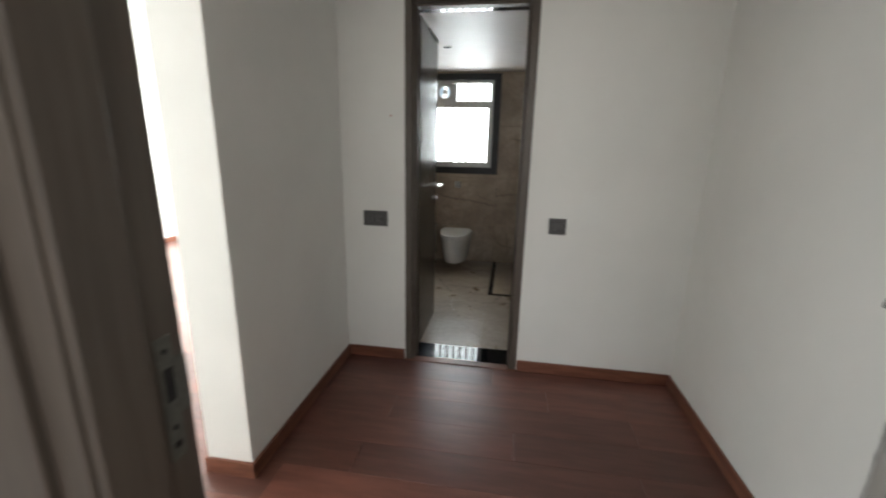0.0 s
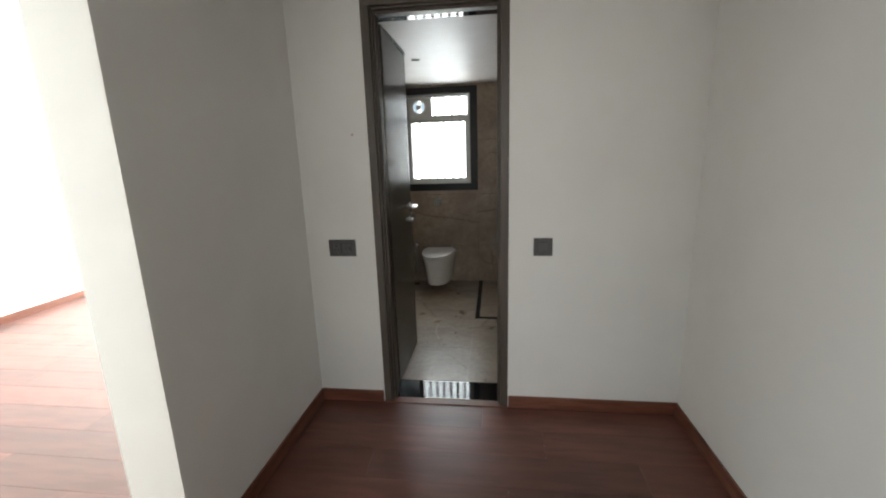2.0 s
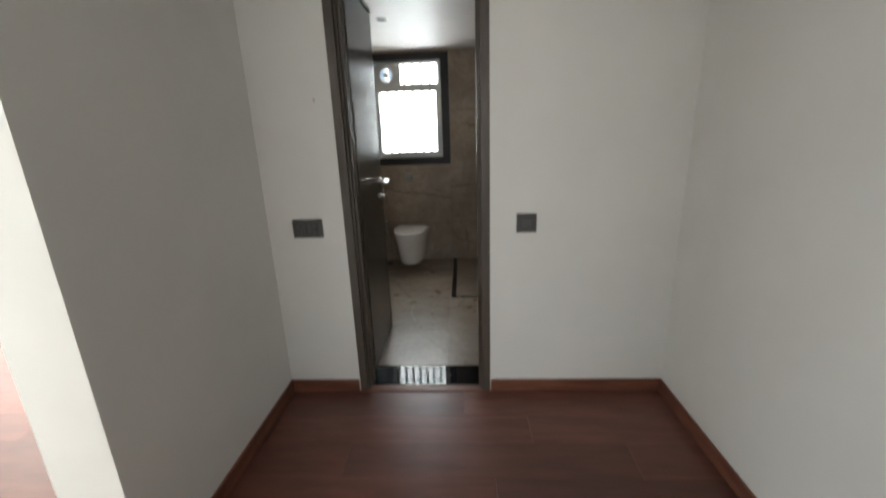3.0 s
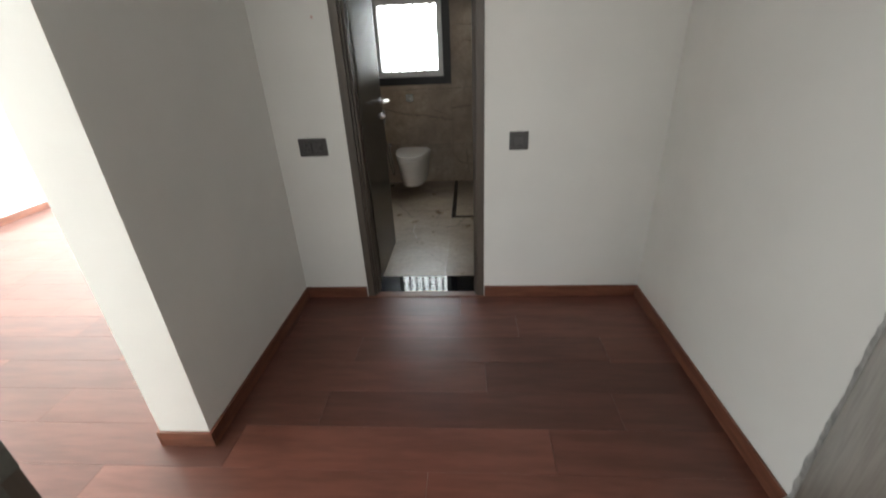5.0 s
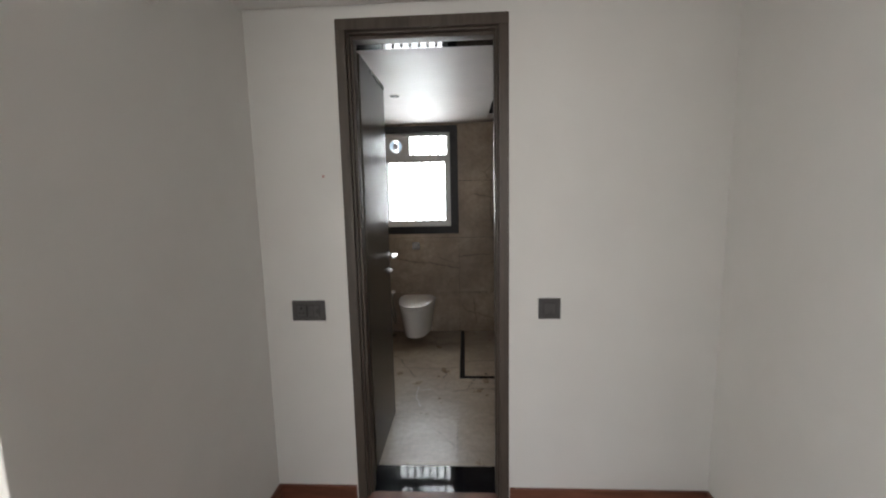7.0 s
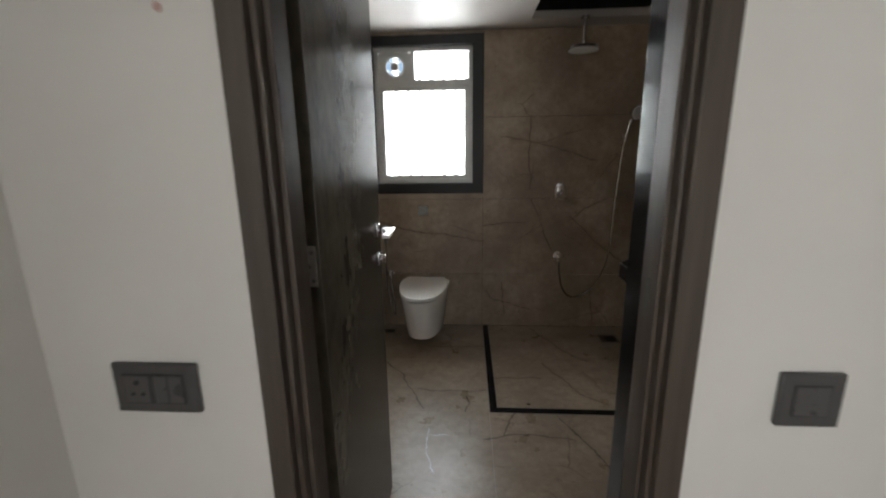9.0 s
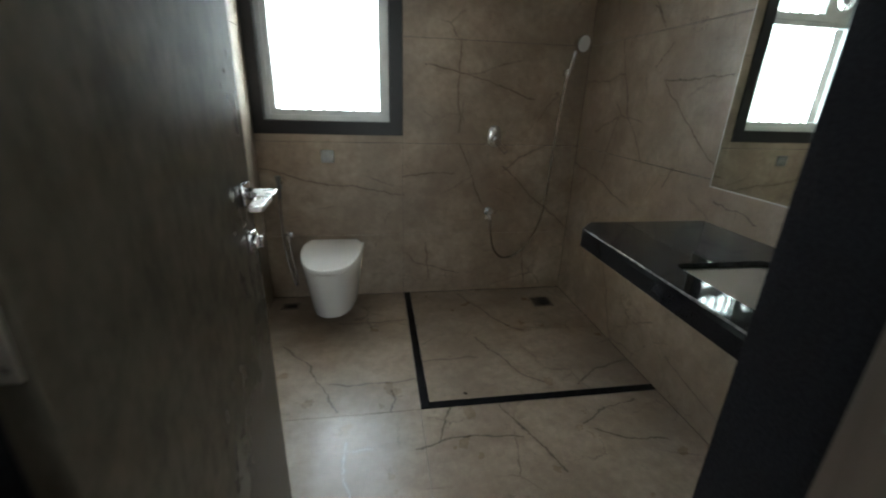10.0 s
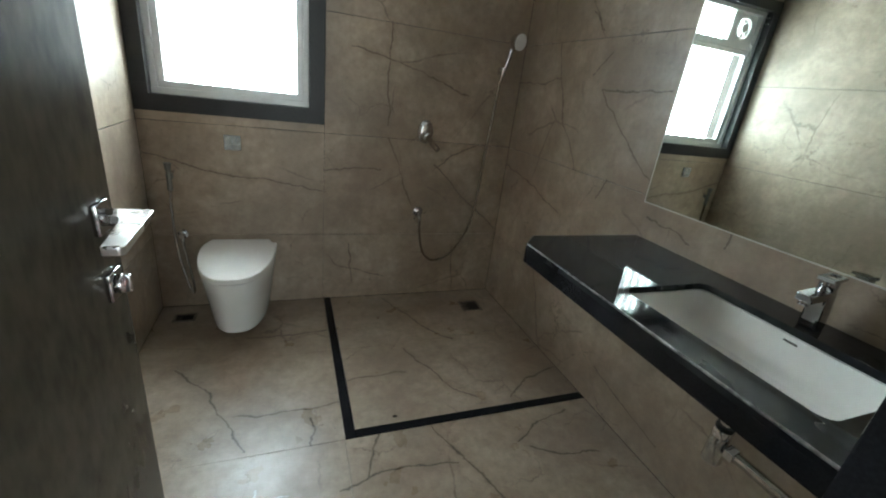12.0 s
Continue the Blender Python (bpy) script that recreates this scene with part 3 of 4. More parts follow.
# ---- doors ----
def lever_set(door, m, finish):
    """Lever handle and key cylinder on a door face: x out of the face, y towards the free edge."""
    def put(bm):
        bmesh.ops.transform(bm, matrix=m, verts=bm.verts)
        return bm
    handle = part("lever_handle", put(box(B(), 0.0, -0.021, -0.021, 0.008, 0.021, 0.021, soft=0.002)), TAP_CHROME, door, "chrome square rose of the lever handle")
    bm = rod(B(), (0.008, 0, 0), (0.020, 0, 0), 0.012, n=20)
    part("neck", put(bm), CHROME, handle)
    bm = B()
    outline = [(0.009, 0.020), (0.054, 0.020), (0.059, 0.014), (0.065, -0.120), (0.061, -0.125), (0.044, -0.125), (0.042, -0.120), (0.035, -0.032), (0.031, -0.020), (0.026, -0.014), (0.009, -0.013)]
    prism(bm, outline, -0.004, 0.006)
    bmesh.ops.bevel(bm, geom=list(bm.edges), offset=0.0015, segments=2, affect="EDGES", profile=0.5)
    part("lever", put(bm), finish, handle)
    lock = part("key_rose", put(box(B(), 0.0, -0.020, -0.117, 0.008, 0.020, -0.077, soft=0.002)), TAP_CHROME, door, "chrome key cylinder rose")
    bm = rod(B(), (0.008, 0, -0.097), (0.016, 0, -0.097), 0.014, n=20, soft=0.002)
    part("cylinder", put(bm), CHROME, lock)
    part("thumb_turn", put(box(B(), 0.0155, -0.004, -0.109, 0.024, 0.004, -0.085, soft=0.001)), CHROME, lock)


def butt_hinge(door, m, material):
    """A butt hinge: leaf on the door's edge (y to the face, z up, x out of the edge) and its barrel."""
    def put(bm):
        bmesh.ops.transform(bm, matrix=m, verts=bm.verts)
        return bm
    hinge = part("hinge", put(box(B(), -0.001, -0.018, -0.043, 0.0030, 0.013, 0.043, soft=0.0008)), material, door, "brushed steel butt hinge with five screws")
    part("barrel", put(rod(B(), (0.004, -0.024, -0.085), (0.004, -0.024, 0.043), 0.0085, n=18, soft=0.001)), material, hinge)
    for y, z in ((0.006, 0.030), (-0.010, 0.030), (-0.002, 0.0), (0.006, -0.030), (-0.010, -0.030)):
        part("screw", put(rod(B(), (0.0028, y, z), (0.0042, y, z), 0.0046, n=14)), SCREW, hinge)
        part("slot", put(box(B(), 0.0041, y - 0.0030, z - 0.0005, 0.0044, y + 0.0030, z + 0.0005)), BLACK_HOLE, hinge)


LX, LY0, LY1 = -0.341, 0.19, 0.765
door_1 = thing("door_1", (LX - 0.018, 0.48, 0.0), "dark brown laminated bathroom door standing open", "door", kind="structure")
part("panel", box(B(), LX - 0.035, LY0, 0.008, LX, LY1, 2.062, soft=0.002), LAMINATE, door_1)
lever_set(door_1, pose(LX, 0.715, 1.060), HANDLE)
butt_hinge(door_1, pose(LX - 0.022, LY0, 1.078) @ Matrix(((0, 1, 0, 0), (-1, 0, 0, 0), (0, 0, 1, 0), (0, 0, 0, 1))), SATIN)
# torn protective film along the top corner
bm = B()
rows = []
for i in range(14):
    s = i / 13
    y = 0.42 + 0.345 * s
    d = 0.018 + 0.016 * noise.noise((s * 7, 1.3, 0)) + 0.012 * s
    rows.append((bm.verts.new((LX + 0.002, y, 2.061)), bm.verts.new((LX + 0.004 + 0.004 * abs(noise.noise((s * 9, 5, 0))), y, 2.061 - d))))
for (a, b), (c, d) in zip(rows, rows[1:]):
    bm.faces.new((a, b, d, c))
bmesh.ops.solidify(bm, geom=list(bm.faces), thickness=0.0008)
part("film", bm, FILM, door_1, "torn strip of clear protective film")

U = Vector((0.453, 0.511, 0)).normalized()
NRM = Vector((-U.y, U.x, 0))
HINGE = Vector((0.690, -1.83, 0))
door_m = Matrix(((NRM.x, U.x, 0, HINGE.x), (NRM.y, U.y, 0, HINGE.y), (0, 0, 1, 0), (0, 0, 0, 1)))   # x out of the passage face, y to the free edge
DW = 0.685
door_2 = thing("door_2", HINGE + U * 0.36, "dark grey-brown laminated entry door standing wide open", "door", kind="structure")
part("panel", box(B(), -0.040, 0.0, 0.010, -0.0012, DW, 2.06, soft=0.002, m=door_m), LAMINATE, door_2)
part("face_sheet", box(B(), -0.0011, 0.002, 0.012, 0.0, DW - 0.001, 2.058, m=door_m), FILMED, door_2, "greyish film-covered laminate face")
lever_set(door_2, door_m @ pose(0, DW - 0.06, 1.055), SHADED_LEVER)
butt_hinge(door_2, door_m @ pose(-0.016, 0, 1.032) @ Matrix(((0, 1, 0, 0), (-1, 0, 0, 0), (0, 0, 1, 0), (0, 0, 0, 1))), SATIN)
bm = B()
rows = []
for i in range(110):
    s = i / 109
    z = 1.95 * s + 0.02
    out = 0.002 + 0.016 * (noise.noise((s * 31, 2.2, 0)) + 0.45) * max(0.12, 1 - 2.4 * s) + 0.004 * noise.noise((s * 110, 0.2, 0))
    rows.append([bm.verts.new(door_m @ Vector((0.001 + 0.001 * k + max(0, out) * (k == 2), DW - 0.03 + 0.0155 * k, z))) for k in range(3)])
for one, two in zip(rows, rows[1:]):
    for k in range(2):
        bm.faces.new((one[k], one[k + 1], two[k + 1], two[k]))
bmesh.ops.solidify(bm, geom=list(bm.faces), thickness=0.0008)
part("film", bm, FILM, door_2, "ragged loose protective film along the edge")

# ---- bathroom window ----
WY = 2.47
window = thing("window_1", (-0.35, WY, 1.03), "aluminium bathroom window with a vent pane, black granite surround", "window", kind="structure")
surround = part("surround", boxes((-0.764, BN - 0.008, 1.028, 0.066, WY + 0.06, 1.102), (-0.764, BN - 0.008, 2.03, 0.066, WY + 0.06, 2.095), (-0.764, BN - 0.008, 1.102, -0.70, WY + 0.06, 2.03), (-0.008, BN - 0.008, 1.102, 0.066, WY + 0.06, 2.03)), SURROUND_GRANITE, window, "black granite window surround")
FX0, FX1, FZ0, FZ1 = -0.70, -0.008, 1.102, 2.03


def ring_frame(bm, x0, x1, z0, z1, w, y0, y1, soft=0.002):
    for s in ((x0, z0, x1, z0 + w), (x0, z1 - w, x1, z1), (x0, z0 + w, x0 + w, z1 - w), (x1 - w, z0 + w, x1, z1 - w)):
        box(bm, s[0], y0, s[1], s[2], y1, s[3], soft=soft)
    return bm


wframe = part("window_frame", ring_frame(B(), FX0, FX1, FZ0, FZ1, 0.028, WY - 0.035, WY + 0.035), ALUMINIUM, window)
part("transom", box(B(), FX0 + 0.028, WY - 0.03, 1.777, FX1 - 0.028, WY + 0.03, 1.819, soft=0.002), ALUMINIUM, wframe)
part("mullion", box(B(), -0.445, WY - 0.025, 1.819, -0.416, WY + 0.025, FZ1 - 0.028, soft=0.002), ALUMINIUM, wframe)
sash = part("sash", ring_frame(B(), FX0 + 0.028, FX1 - 0.028, FZ0 + 0.028, 1.777, 0.030, WY - 0.02, WY + 0.012), ALUMINIUM, window)
part("pane", box(B(), -0.643, WY - 0.004, 1.159, -0.066, WY + 0.001, 1.748), GLASS, sash).visible_shadow = False
part("pane", box(B(), -0.416, WY - 0.004, 1.819, FX1 - 0.028, WY + 0.001, FZ1 - 0.028), GLASS, window).visible_shadow = False
# vent panel with a round opening, ring and hub
VC, VR = (-0.555, 1.910), 0.066
bm = B()
corner = [(-0.672, 1.819), (-0.445, 1.819), (-0.445, FZ1 - 0.028), (-0.672, FZ1 - 0.028)]
inner, outer = [], []
for k in range(40):
    a = 2 * math.pi * k / 40
    ca, sa = math.cos(a), math.sin(a)
    reach = min(((-0.445 if ca > 0 else -0.672) - VC[0]) / ca if abs(ca) > 1e-6 else 9, ((FZ1 - 0.028 if sa > 0 else 1.819) - VC[1]) / sa if abs(sa) > 1e-6 else 9)
    inner.append((VC[0] + VR * ca, VC[1] + VR * sa))
    outer.append((VC[0] + reach * ca, VC[1] + reach * sa))
for y in (WY - 0.006, WY + 0.006):
    ri = [bm.verts.new((x, y, z)) for x, z in inner]
    ro = [bm.verts.new((x, y, z)) for x, z in outer]
    for k in range(40):
        bm.faces.new((ri[k], ri[(k + 1) % 40], ro[(k + 1) % 40], ro[k]))
vent = part("vent_panel", bm, ALUMINIUM, window, "grey panel with a round vent")
bm = B()
turn = [Vector((VC[0] + VR * math.cos(a), WY - 0.010, VC[1] + VR * math.sin(a))) for a in (2 * math.pi * k / 40 for k in range(41))]
tube(bm, turn, 0.006, 8)
part("vent_ring", bm, LIGHT_PLASTIC, vent)
bm = rod(B(), (VC[0], WY - 0.02, VC[1]), (VC[0], WY + 0.01, VC[1]), 0.028, n=28, soft=0.003)
for k in range(4):
    a = math.pi / 4 + k * math.pi / 2
    rod(bm, (VC[0] + 0.02 * math.cos(a), WY, VC[1] + 0.02 * math.sin(a)), (VC[0] + VR * math.cos(a), WY, VC[1] + VR * math.sin(a)), 0.004, n=8)
part("vent_hub", bm, LIGHT_PLASTIC, vent)
stay = part("stay", rod(rod(B(), (-0.69, BN + 0.0, 1.99), (-0.69, WY - 0.035, 1.99), 0.003, n=8), (-0.69, BN + 0.0, 1.955), (-0.69, WY - 0.035, 1.955), 0.003, n=8), CHROME, window)

grille = thing("window_grille", (-0.35, 2.60, 1.03), "white vertical bars outside the bathroom window, made translucent to imitate bloom", "window grille")
for k in range(8):
    x = -0.66 + k * 0.088
    part("bar", rod(B(), (x, 2.60, 1.028), (x, 2.60, 2.095), 0.0165, n=14), GRILLE_BLOOM, grille)

# bedroom balcony window frame
bwin = thing("window_2", (-4.35, -1.15, 0.12), "wide bedroom window with plain aluminium frame", "window", kind="structure")
bm = boxes((-4.38, -2.55, 0.12, -4.31, 0.25, 0.16), (-4.38, -2.55, 2.41, -4.31, 0.25, 2.45), (-4.38, -2.55, 0.16, -4.31, -2.51, 2.41), (-4.38, 0.21, 0.16, -4.31, 0.25, 2.41))
part("window_frame", bm, ALUMINIUM, bwin)
# frame of the added end opening, out of view, round its fill lamp
bwin = thing("bedroom_fill_frame", (-2.75, 3.08, 0.35), "aluminium frame of an unseen bedroom end opening added for fill light", "window", kind="structure")
bm = boxes((-3.85, 3.03, 0.35, -1.65, 3.08, 0.39), (-3.85, 3.03, 2.31, -1.65, 3.08, 2.35), (-3.85, 3.03, 0.39, -3.81, 3.08, 2.31), (-1.69, 3.03, 0.39, -1.65, 3.08, 2.31))
part("window_frame", bm, ALUMINIUM, bwin)

# unseen opening, added only to hold the hall fill lamp
hwin = thing("hall_fill_frame", (0.175, -4.15, 0.5), "aluminium frame of an unseen hall opening added for fill light", "window", kind="structure")
bm = boxes((-0.65, -4.135, 0.5, 1.0, -4.105, 0.54), (-0.65, -4.135, 2.36, 1.0, -4.105, 2.4), (-0.65, -4.135, 0.54, -0.61, -4.105, 2.36), (0.96, -4.135, 0.54, 1.0, -4.105, 2.36))
part("window_frame", bm, ALUMINIUM, hwin)

# ---- fittings on the passage walls ----
socket = thing("socket_plate", (-0.569, -0.010, 0.87), "dark grey modular plate with a three-pin socket and switches", "socket")
plate = part("plate", box(B(), -0.643, -0.010, 0.872, -0.495, 0.0, 0.963, soft=0.003), DARK_PLASTIC, socket)
# added dark plate in place of the shaded gaps between modules
part("gap_shade", box(B(), -0.6245, -0.0112, 0.8895, -0.5175, -0.0095, 0.9445, soft=0.0006), SEAM, socket)
for x0, x1 in ((-0.622, -0.578), (-0.570, -0.546), (-0.544, -0.520)):
    rocker = part("module", box(B(), x0, -0.0125, 0.892, x1, -0.009, 0.942, soft=0.0012), MODULE, plate)
for x, z, r in ((-0.600, 0.929, 0.0045), (-0.609, 0.908, 0.0035), (-0.591, 0.908, 0.0035)):
    part("pin_hole", rod(B(), (x, -0.0132, z), (x, -0.0120, z), r, n=14), BLACK_HOLE, plate)
switch = thing("switch_plate", (0.488, -0.010, 0.87), "dark grey square switch plate on the painted wall", "switch")
plate = part("plate", box(B(), 0.441, -0.010, 0.875, 0.535, 0.0, 0.966, soft=0.003), DARK_PLASTIC, switch)
# same dark plate for the shaded gap round the rocker
part("gap_shade", box(B(), 0.4605, -0.0112, 0.8935, 0.5155, -0.0095, 0.9475, soft=0.0006), SEAM, switch)
for x0, x1 in ((0.463, 0.513),):
    part("rocker", box(B(), x0, -0.0125, 0.896, x1, -0.009, 0.945, soft=0.0012), MODULE, plate)
solo("wall_plug", rod(B(), (-0.470, -0.002, 1.504), (-0.470, 0.001, 1.504), 0.006, n=14), (-0.470, 0, 1.498), plain("pink_filler", (0.62, 0.42, 0.38), 0.8), "small pinkish filled hole in the wall", "wall plug")

pipe = thing("drain_pipe", (WEST, -0.50, 2.03), "white plastic pipe stub sticking out of the wall", "pipe")
bm = tube(B(), smooth_path([(WEST - 0.02, -0.665, 2.035), (WEST + 0.025, -0.655, 2.021), (WEST + 0.046, -0.625, 1.989), (WEST + 0.05, -0.575, 1.969)], 8), 0.021, 16)
part("elbow", bm, LIGHT_PLASTIC, pipe)
part("mouth", rod(B(), (WEST + 0.050, -0.577, 1.9698), (WEST + 0.0502, -0.5725, 1.968), 0.016, n=16), BLACK_HOLE, pipe)

# ---- toilet ----
def oval(cx, back, half, front, n=40, square=2.5, trim=0.0):
    """A D shape in plan: straight back edge at y=back, rounded front at y=front."""
    pts = []
    for k in range(n + 1):
        a = math.pi * k / n
        ca, sa = math.cos(a), math.sin(a)
        t = 1 - abs(sa) ** (2 / square)
        pts.append((cx + half * (1 - trim * t ** 8) * math.copysign(abs(ca) ** (2 / square), ca), back - (back - front) * (1 - t)))
    return pts


def loft(bm, rings):
    made = [[bm.verts.new(p) for p in r] for r in rings]
    n = len(made[0])
    for one, two in zip(made, made[1:]):
        for k in range(n):
            bm.faces.new((one[k], one[(k + 1) % n], two[(k + 1) % n], two[k]))
    bm.faces.new(made[0][::-1]), bm.faces.new(made[-1])
    return bm


CX = -0.358
toilet = thing("toilet", (CX, BN, 0.10), "white ceramic wall-hung toilet with closed lid", "toilet")
rings = []
for z, half, front, back in ((0.078, 0.134, 1.962, BN), (0.082, 0.140, 1.953, BN), (0.11, 0.145, 1.944, BN), (0.20, 0.157, 1.920, BN), (0.30, 0.170, 1.893, BN), (0.364, 0.177, 1.877, BN), (0.369, 0.176, 1.879, BN), (0.370, 0.165, 1.890, BN)):
    rings.append([(x, y, z) for x, y in oval(CX, back, half, front)])
part("bowl", loft(B(), rings), CERAMIC, toilet)
rings = [[(x, y, z) for x, y in oval(CX, BN - 0.035, half, front, trim=0.22)] for z, half, front in ((0.3702, 0.146, 1.910), (0.3712, 0.148, 1.908), (0.3755, 0.148, 1.908), (0.3765, 0.146, 1.910))]
part("seat", loft(B(), rings), CERAMIC, toilet)
rings = [[(x, y, z) for x, y in oval(CX, BN - 0.030, half, front, trim=0.22)] for z, half, front in ((0.3768, 0.176, 1.875), (0.378, 0.179, 1.870), (0.397, 0.179, 1.870), (0.4005, 0.177, 1.873), (0.402, 0.170, 1.882))]
part("lid", loft(B(), rings), CERAMIC, toilet)

flush = thing("flush_plate", (-0.371, BN, 0.868), "small square chrome flush plate on the tiles", "flush plate")
plate = part("plate", box(B(), -0.410, BN - 0.012, 0.868, -0.332, BN, 0.942, soft=0.004), PLATE_METAL, flush)
part("button", box(B(), -0.400, BN - 0.016, 0.876, -0.373, BN - 0.011, 0.934, soft=0.002), PLATE_METAL, plate)
part("button", box(B(), -0.369, BN - 0.016, 0.876, -0.342, BN - 0.011, 0.934, soft=0.002), PLATE_METAL, plate)

spray = thing("bidet_spray", (-0.65, BN, 0.42), "grey bidet hand spray hanging on the wall beside the toilet", "bidet spray")
bm = rod(B(), (-0.655, BN - 0.03, 0.76), (-0.655, BN - 0.03, 0.66), 0.010, 0.012, n=16, soft=0.002)
rod(bm, (-0.655, BN - 0.032, 0.795), (-0.655, BN - 0.030, 0.758), 0.016, 0.011, n=16, soft=0.003)
part("spray_head", bm, GREY_METAL, spray)
part("holder", box(B(), -0.668, BN - 0.032, 0.715, -0.642, BN, 0.740, soft=0.004), GREY_METAL, spray)
part("hose", tube(B(), smooth_path([(-0.655, BN - 0.03, 0.665), (-0.660, BN - 0.03, 0.56), (-0.652, BN - 0.035, 0.33), (-0.612, BN - 0.04, 0.115), (-0.598, BN - 0.035, 0.14), (-0.622, BN - 0.035, 0.33), (-0.628, BN - 0.03, 0.40)]), 0.006), HOSE, spray)
valve = part("angle_valve", rod(rod(B(), (-0.628, BN, 0.425), (-0.628, BN - 0.045, 0.425), 0.013, n=18, soft=0.002), (-0.628, BN - 0.03, 0.45), (-0.628, BN - 0.03, 0.395), 0.009, n=14), CHROME, spray)
part("rose", rod(B(), (-0.628, BN, 0.425), (-0.628, BN - 0.005, 0.425), 0.024, n=24), CHROME, valve)

# ---- shower ----
mixer = thing("shower_mixer", (0.622, BN, 0.98), "chrome shower mixer with oval plate and lever", "shower mixer")
rings = [[(0.622 + 0.048 * k * math.cos(a), BN - d, 1.036 + 0.066 * k * math.sin(a)) for a in (2 * math.pi * i / 32 for i in range(32))] for k, d in ((1.0, 0.0), (1.0, 0.005), (0.95, 0.010), (0.80, 0.016), (0.55, 0.020), (0.2, 0.022))]
bm = loft(B(), rings)
bmesh.ops.recalc_face_normals(bm, faces=bm.faces)
plate = part("plate", bm, CHROME, mixer)
part("body", rod(B(), (0.622, BN - 0.012, 1.015), (0.622, BN - 0.056, 1.015), 0.029, 0.022, n=24, soft=0.009), CHROME, mixer)
bm = boxes((-0.015, -0.005, -0.125, -0.009, 0.005, 0.012), (0.009, -0.005, -0.125, 0.015, 0.005, 0.012), (-0.009, -0.005, -0.125, 0.009, 0.005, -0.112), (-0.009, -0.005, -0.035, 0.009, 0.005, 0.012))
bmesh.ops.transform(bm, matrix=pose(0.622, BN - 0.056, 1.012, 24, -48, 0), verts=bm.verts)
part("lever", bm, CHROME, mixer, "chrome loop lever")

hand = thing("hand_shower", (0.63, BN, 0.55), "chrome hand shower on a bracket with a long steel hose", "hand shower")
out = part("wall_outlet", rod(rod(B(), (0.620, BN, 0.565), (0.620, BN - 0.045, 0.565), 0.015, n=18, soft=0.002), (0.620, BN - 0.035, 0.56), (0.628, BN - 0.036, 0.515), 0.011, n=16, soft=0.002), CHROME, hand)
part("rose", rod(B(), (0.620, BN, 0.565), (0.620, BN - 0.006, 0.565), 0.030, n=26), CHROME, out)
part("tap_lever", box(B(), -0.006, -0.004, -0.05, 0.006, 0.004, 0.0, soft=0.002, m=pose(0.620, BN - 0.048, 0.56, 20, 35, 0)), CHROME, out)
part("hose", tube(B(), smooth_path([(0.628, BN - 0.036, 0.52), (0.632, BN - 0.036, 0.45), (0.665, BN - 0.036, 0.31), (0.749, BN - 0.036, 0.25), (0.877, BN - 0.036, 0.326), (0.975, BN - 0.036, 0.56), (0.998, BN - 0.036, 0.97), (1.017, BN - 0.040, 1.29), (1.027, BN - 0.043, 1.38)]), 0.0065), HOSE, hand)
part("bracket", rod(box(B(), 1.015, BN - 0.032, 1.385, 1.039, BN, 1.425, soft=0.004), (1.027, BN - 0.045, 1.385), (1.029, BN - 0.048, 1.425), 0.015, n=16, soft=0.002), CHROME, hand)
part("handle", rod(B(), (1.027, BN - 0.043, 1.375), (1.050, BN - 0.070, 1.520), 0.010, 0.012, n=16, soft=0.002), CHROME, hand)
bm = rod(B(), (1.058, BN - 0.060, 1.565), (1.075, BN - 0.105, 1.555), 0.030, 0.047, n=30, soft=0.004)
rose = part("spray_head", bm, CHROME, hand)
part("spray_face", rod(B(), (1.0745, BN - 0.104, 1.555), (1.077, BN - 0.110, 1.554), 0.042, n=30), LIGHT_PLASTIC, rose)

rain = thing("rain_shower", (0.677, 2.20, 1.93), "round chrome rain shower head on a ceiling arm", "rain shower")
part("arm", rod(B(), (0.677, 2.20, 1.945), (0.677, 2.20, BATH_TOP), 0.010, n=18), CHROME, rain)
part("rose", rod(B(), (0.677, 2.20, BATH_TOP - 0.008), (0.677, 2.20, BATH_TOP), 0.028, n=24), CHROME, rain)
head = part("head", rod(B(), (0.677, 2.20, 1.926), (0.677, 2.20, 1.946), 0.100, 0.092, n=40, soft=0.004), CHROME, rain)
part("spray_face", rod(B(), (0.677, 2.20, 1.922), (0.677, 2.20, 1.927), 0.090, n=40), LIGHT_PLASTIC, head)


def floor_drain(x0, y0, x1, y1, label):
    drain = thing("floor_drain", ((x0 + x1) / 2, (y0 + y1) / 2, 0), label, "floor drain", "bathroom floor drains")
    bm = B()
    w = 0.012
    for s in ((x0, y0, x1, y0 + w), (x0, y1 - w, x1, y1), (x0, y0 + w, x0 + w, y1 - w), (x1 - w, y0 + w, x1, y1 - w)):
        box(bm, s[0], s[1], -0.008, s[2], s[3], 0.003, soft=0.001)
    part("frame", bm, DRAIN_RIM, drain, "stained stone-coloured rim")
    part("tray", boxes((x0 + w, y0 + w, -0.0088, x1 - w, y1 - w, 0.0008)), RUST, drain)
    part("cup", rod(B(), ((x0 + x1) / 2 + 0.012, (y0 + y1) / 2 - 0.008, -0.004), ((x0 + x1) / 2 + 0.012, (y0 + y1) / 2 - 0.008, 0.0016), 0.33 * (y1 - y0), n=24), BLACK_HOLE, drain)
    n = 5
    for k in range(n):
        y = y0 + w + (k + 0.5) * (y1 - y0 - 2 * w) / n
        part("bar", box(B(), x0 + w, y - 0.002, 0.0, (x0 + x1) / 2 - 0.01, y + 0.002, 0.0022), RUST, drain)


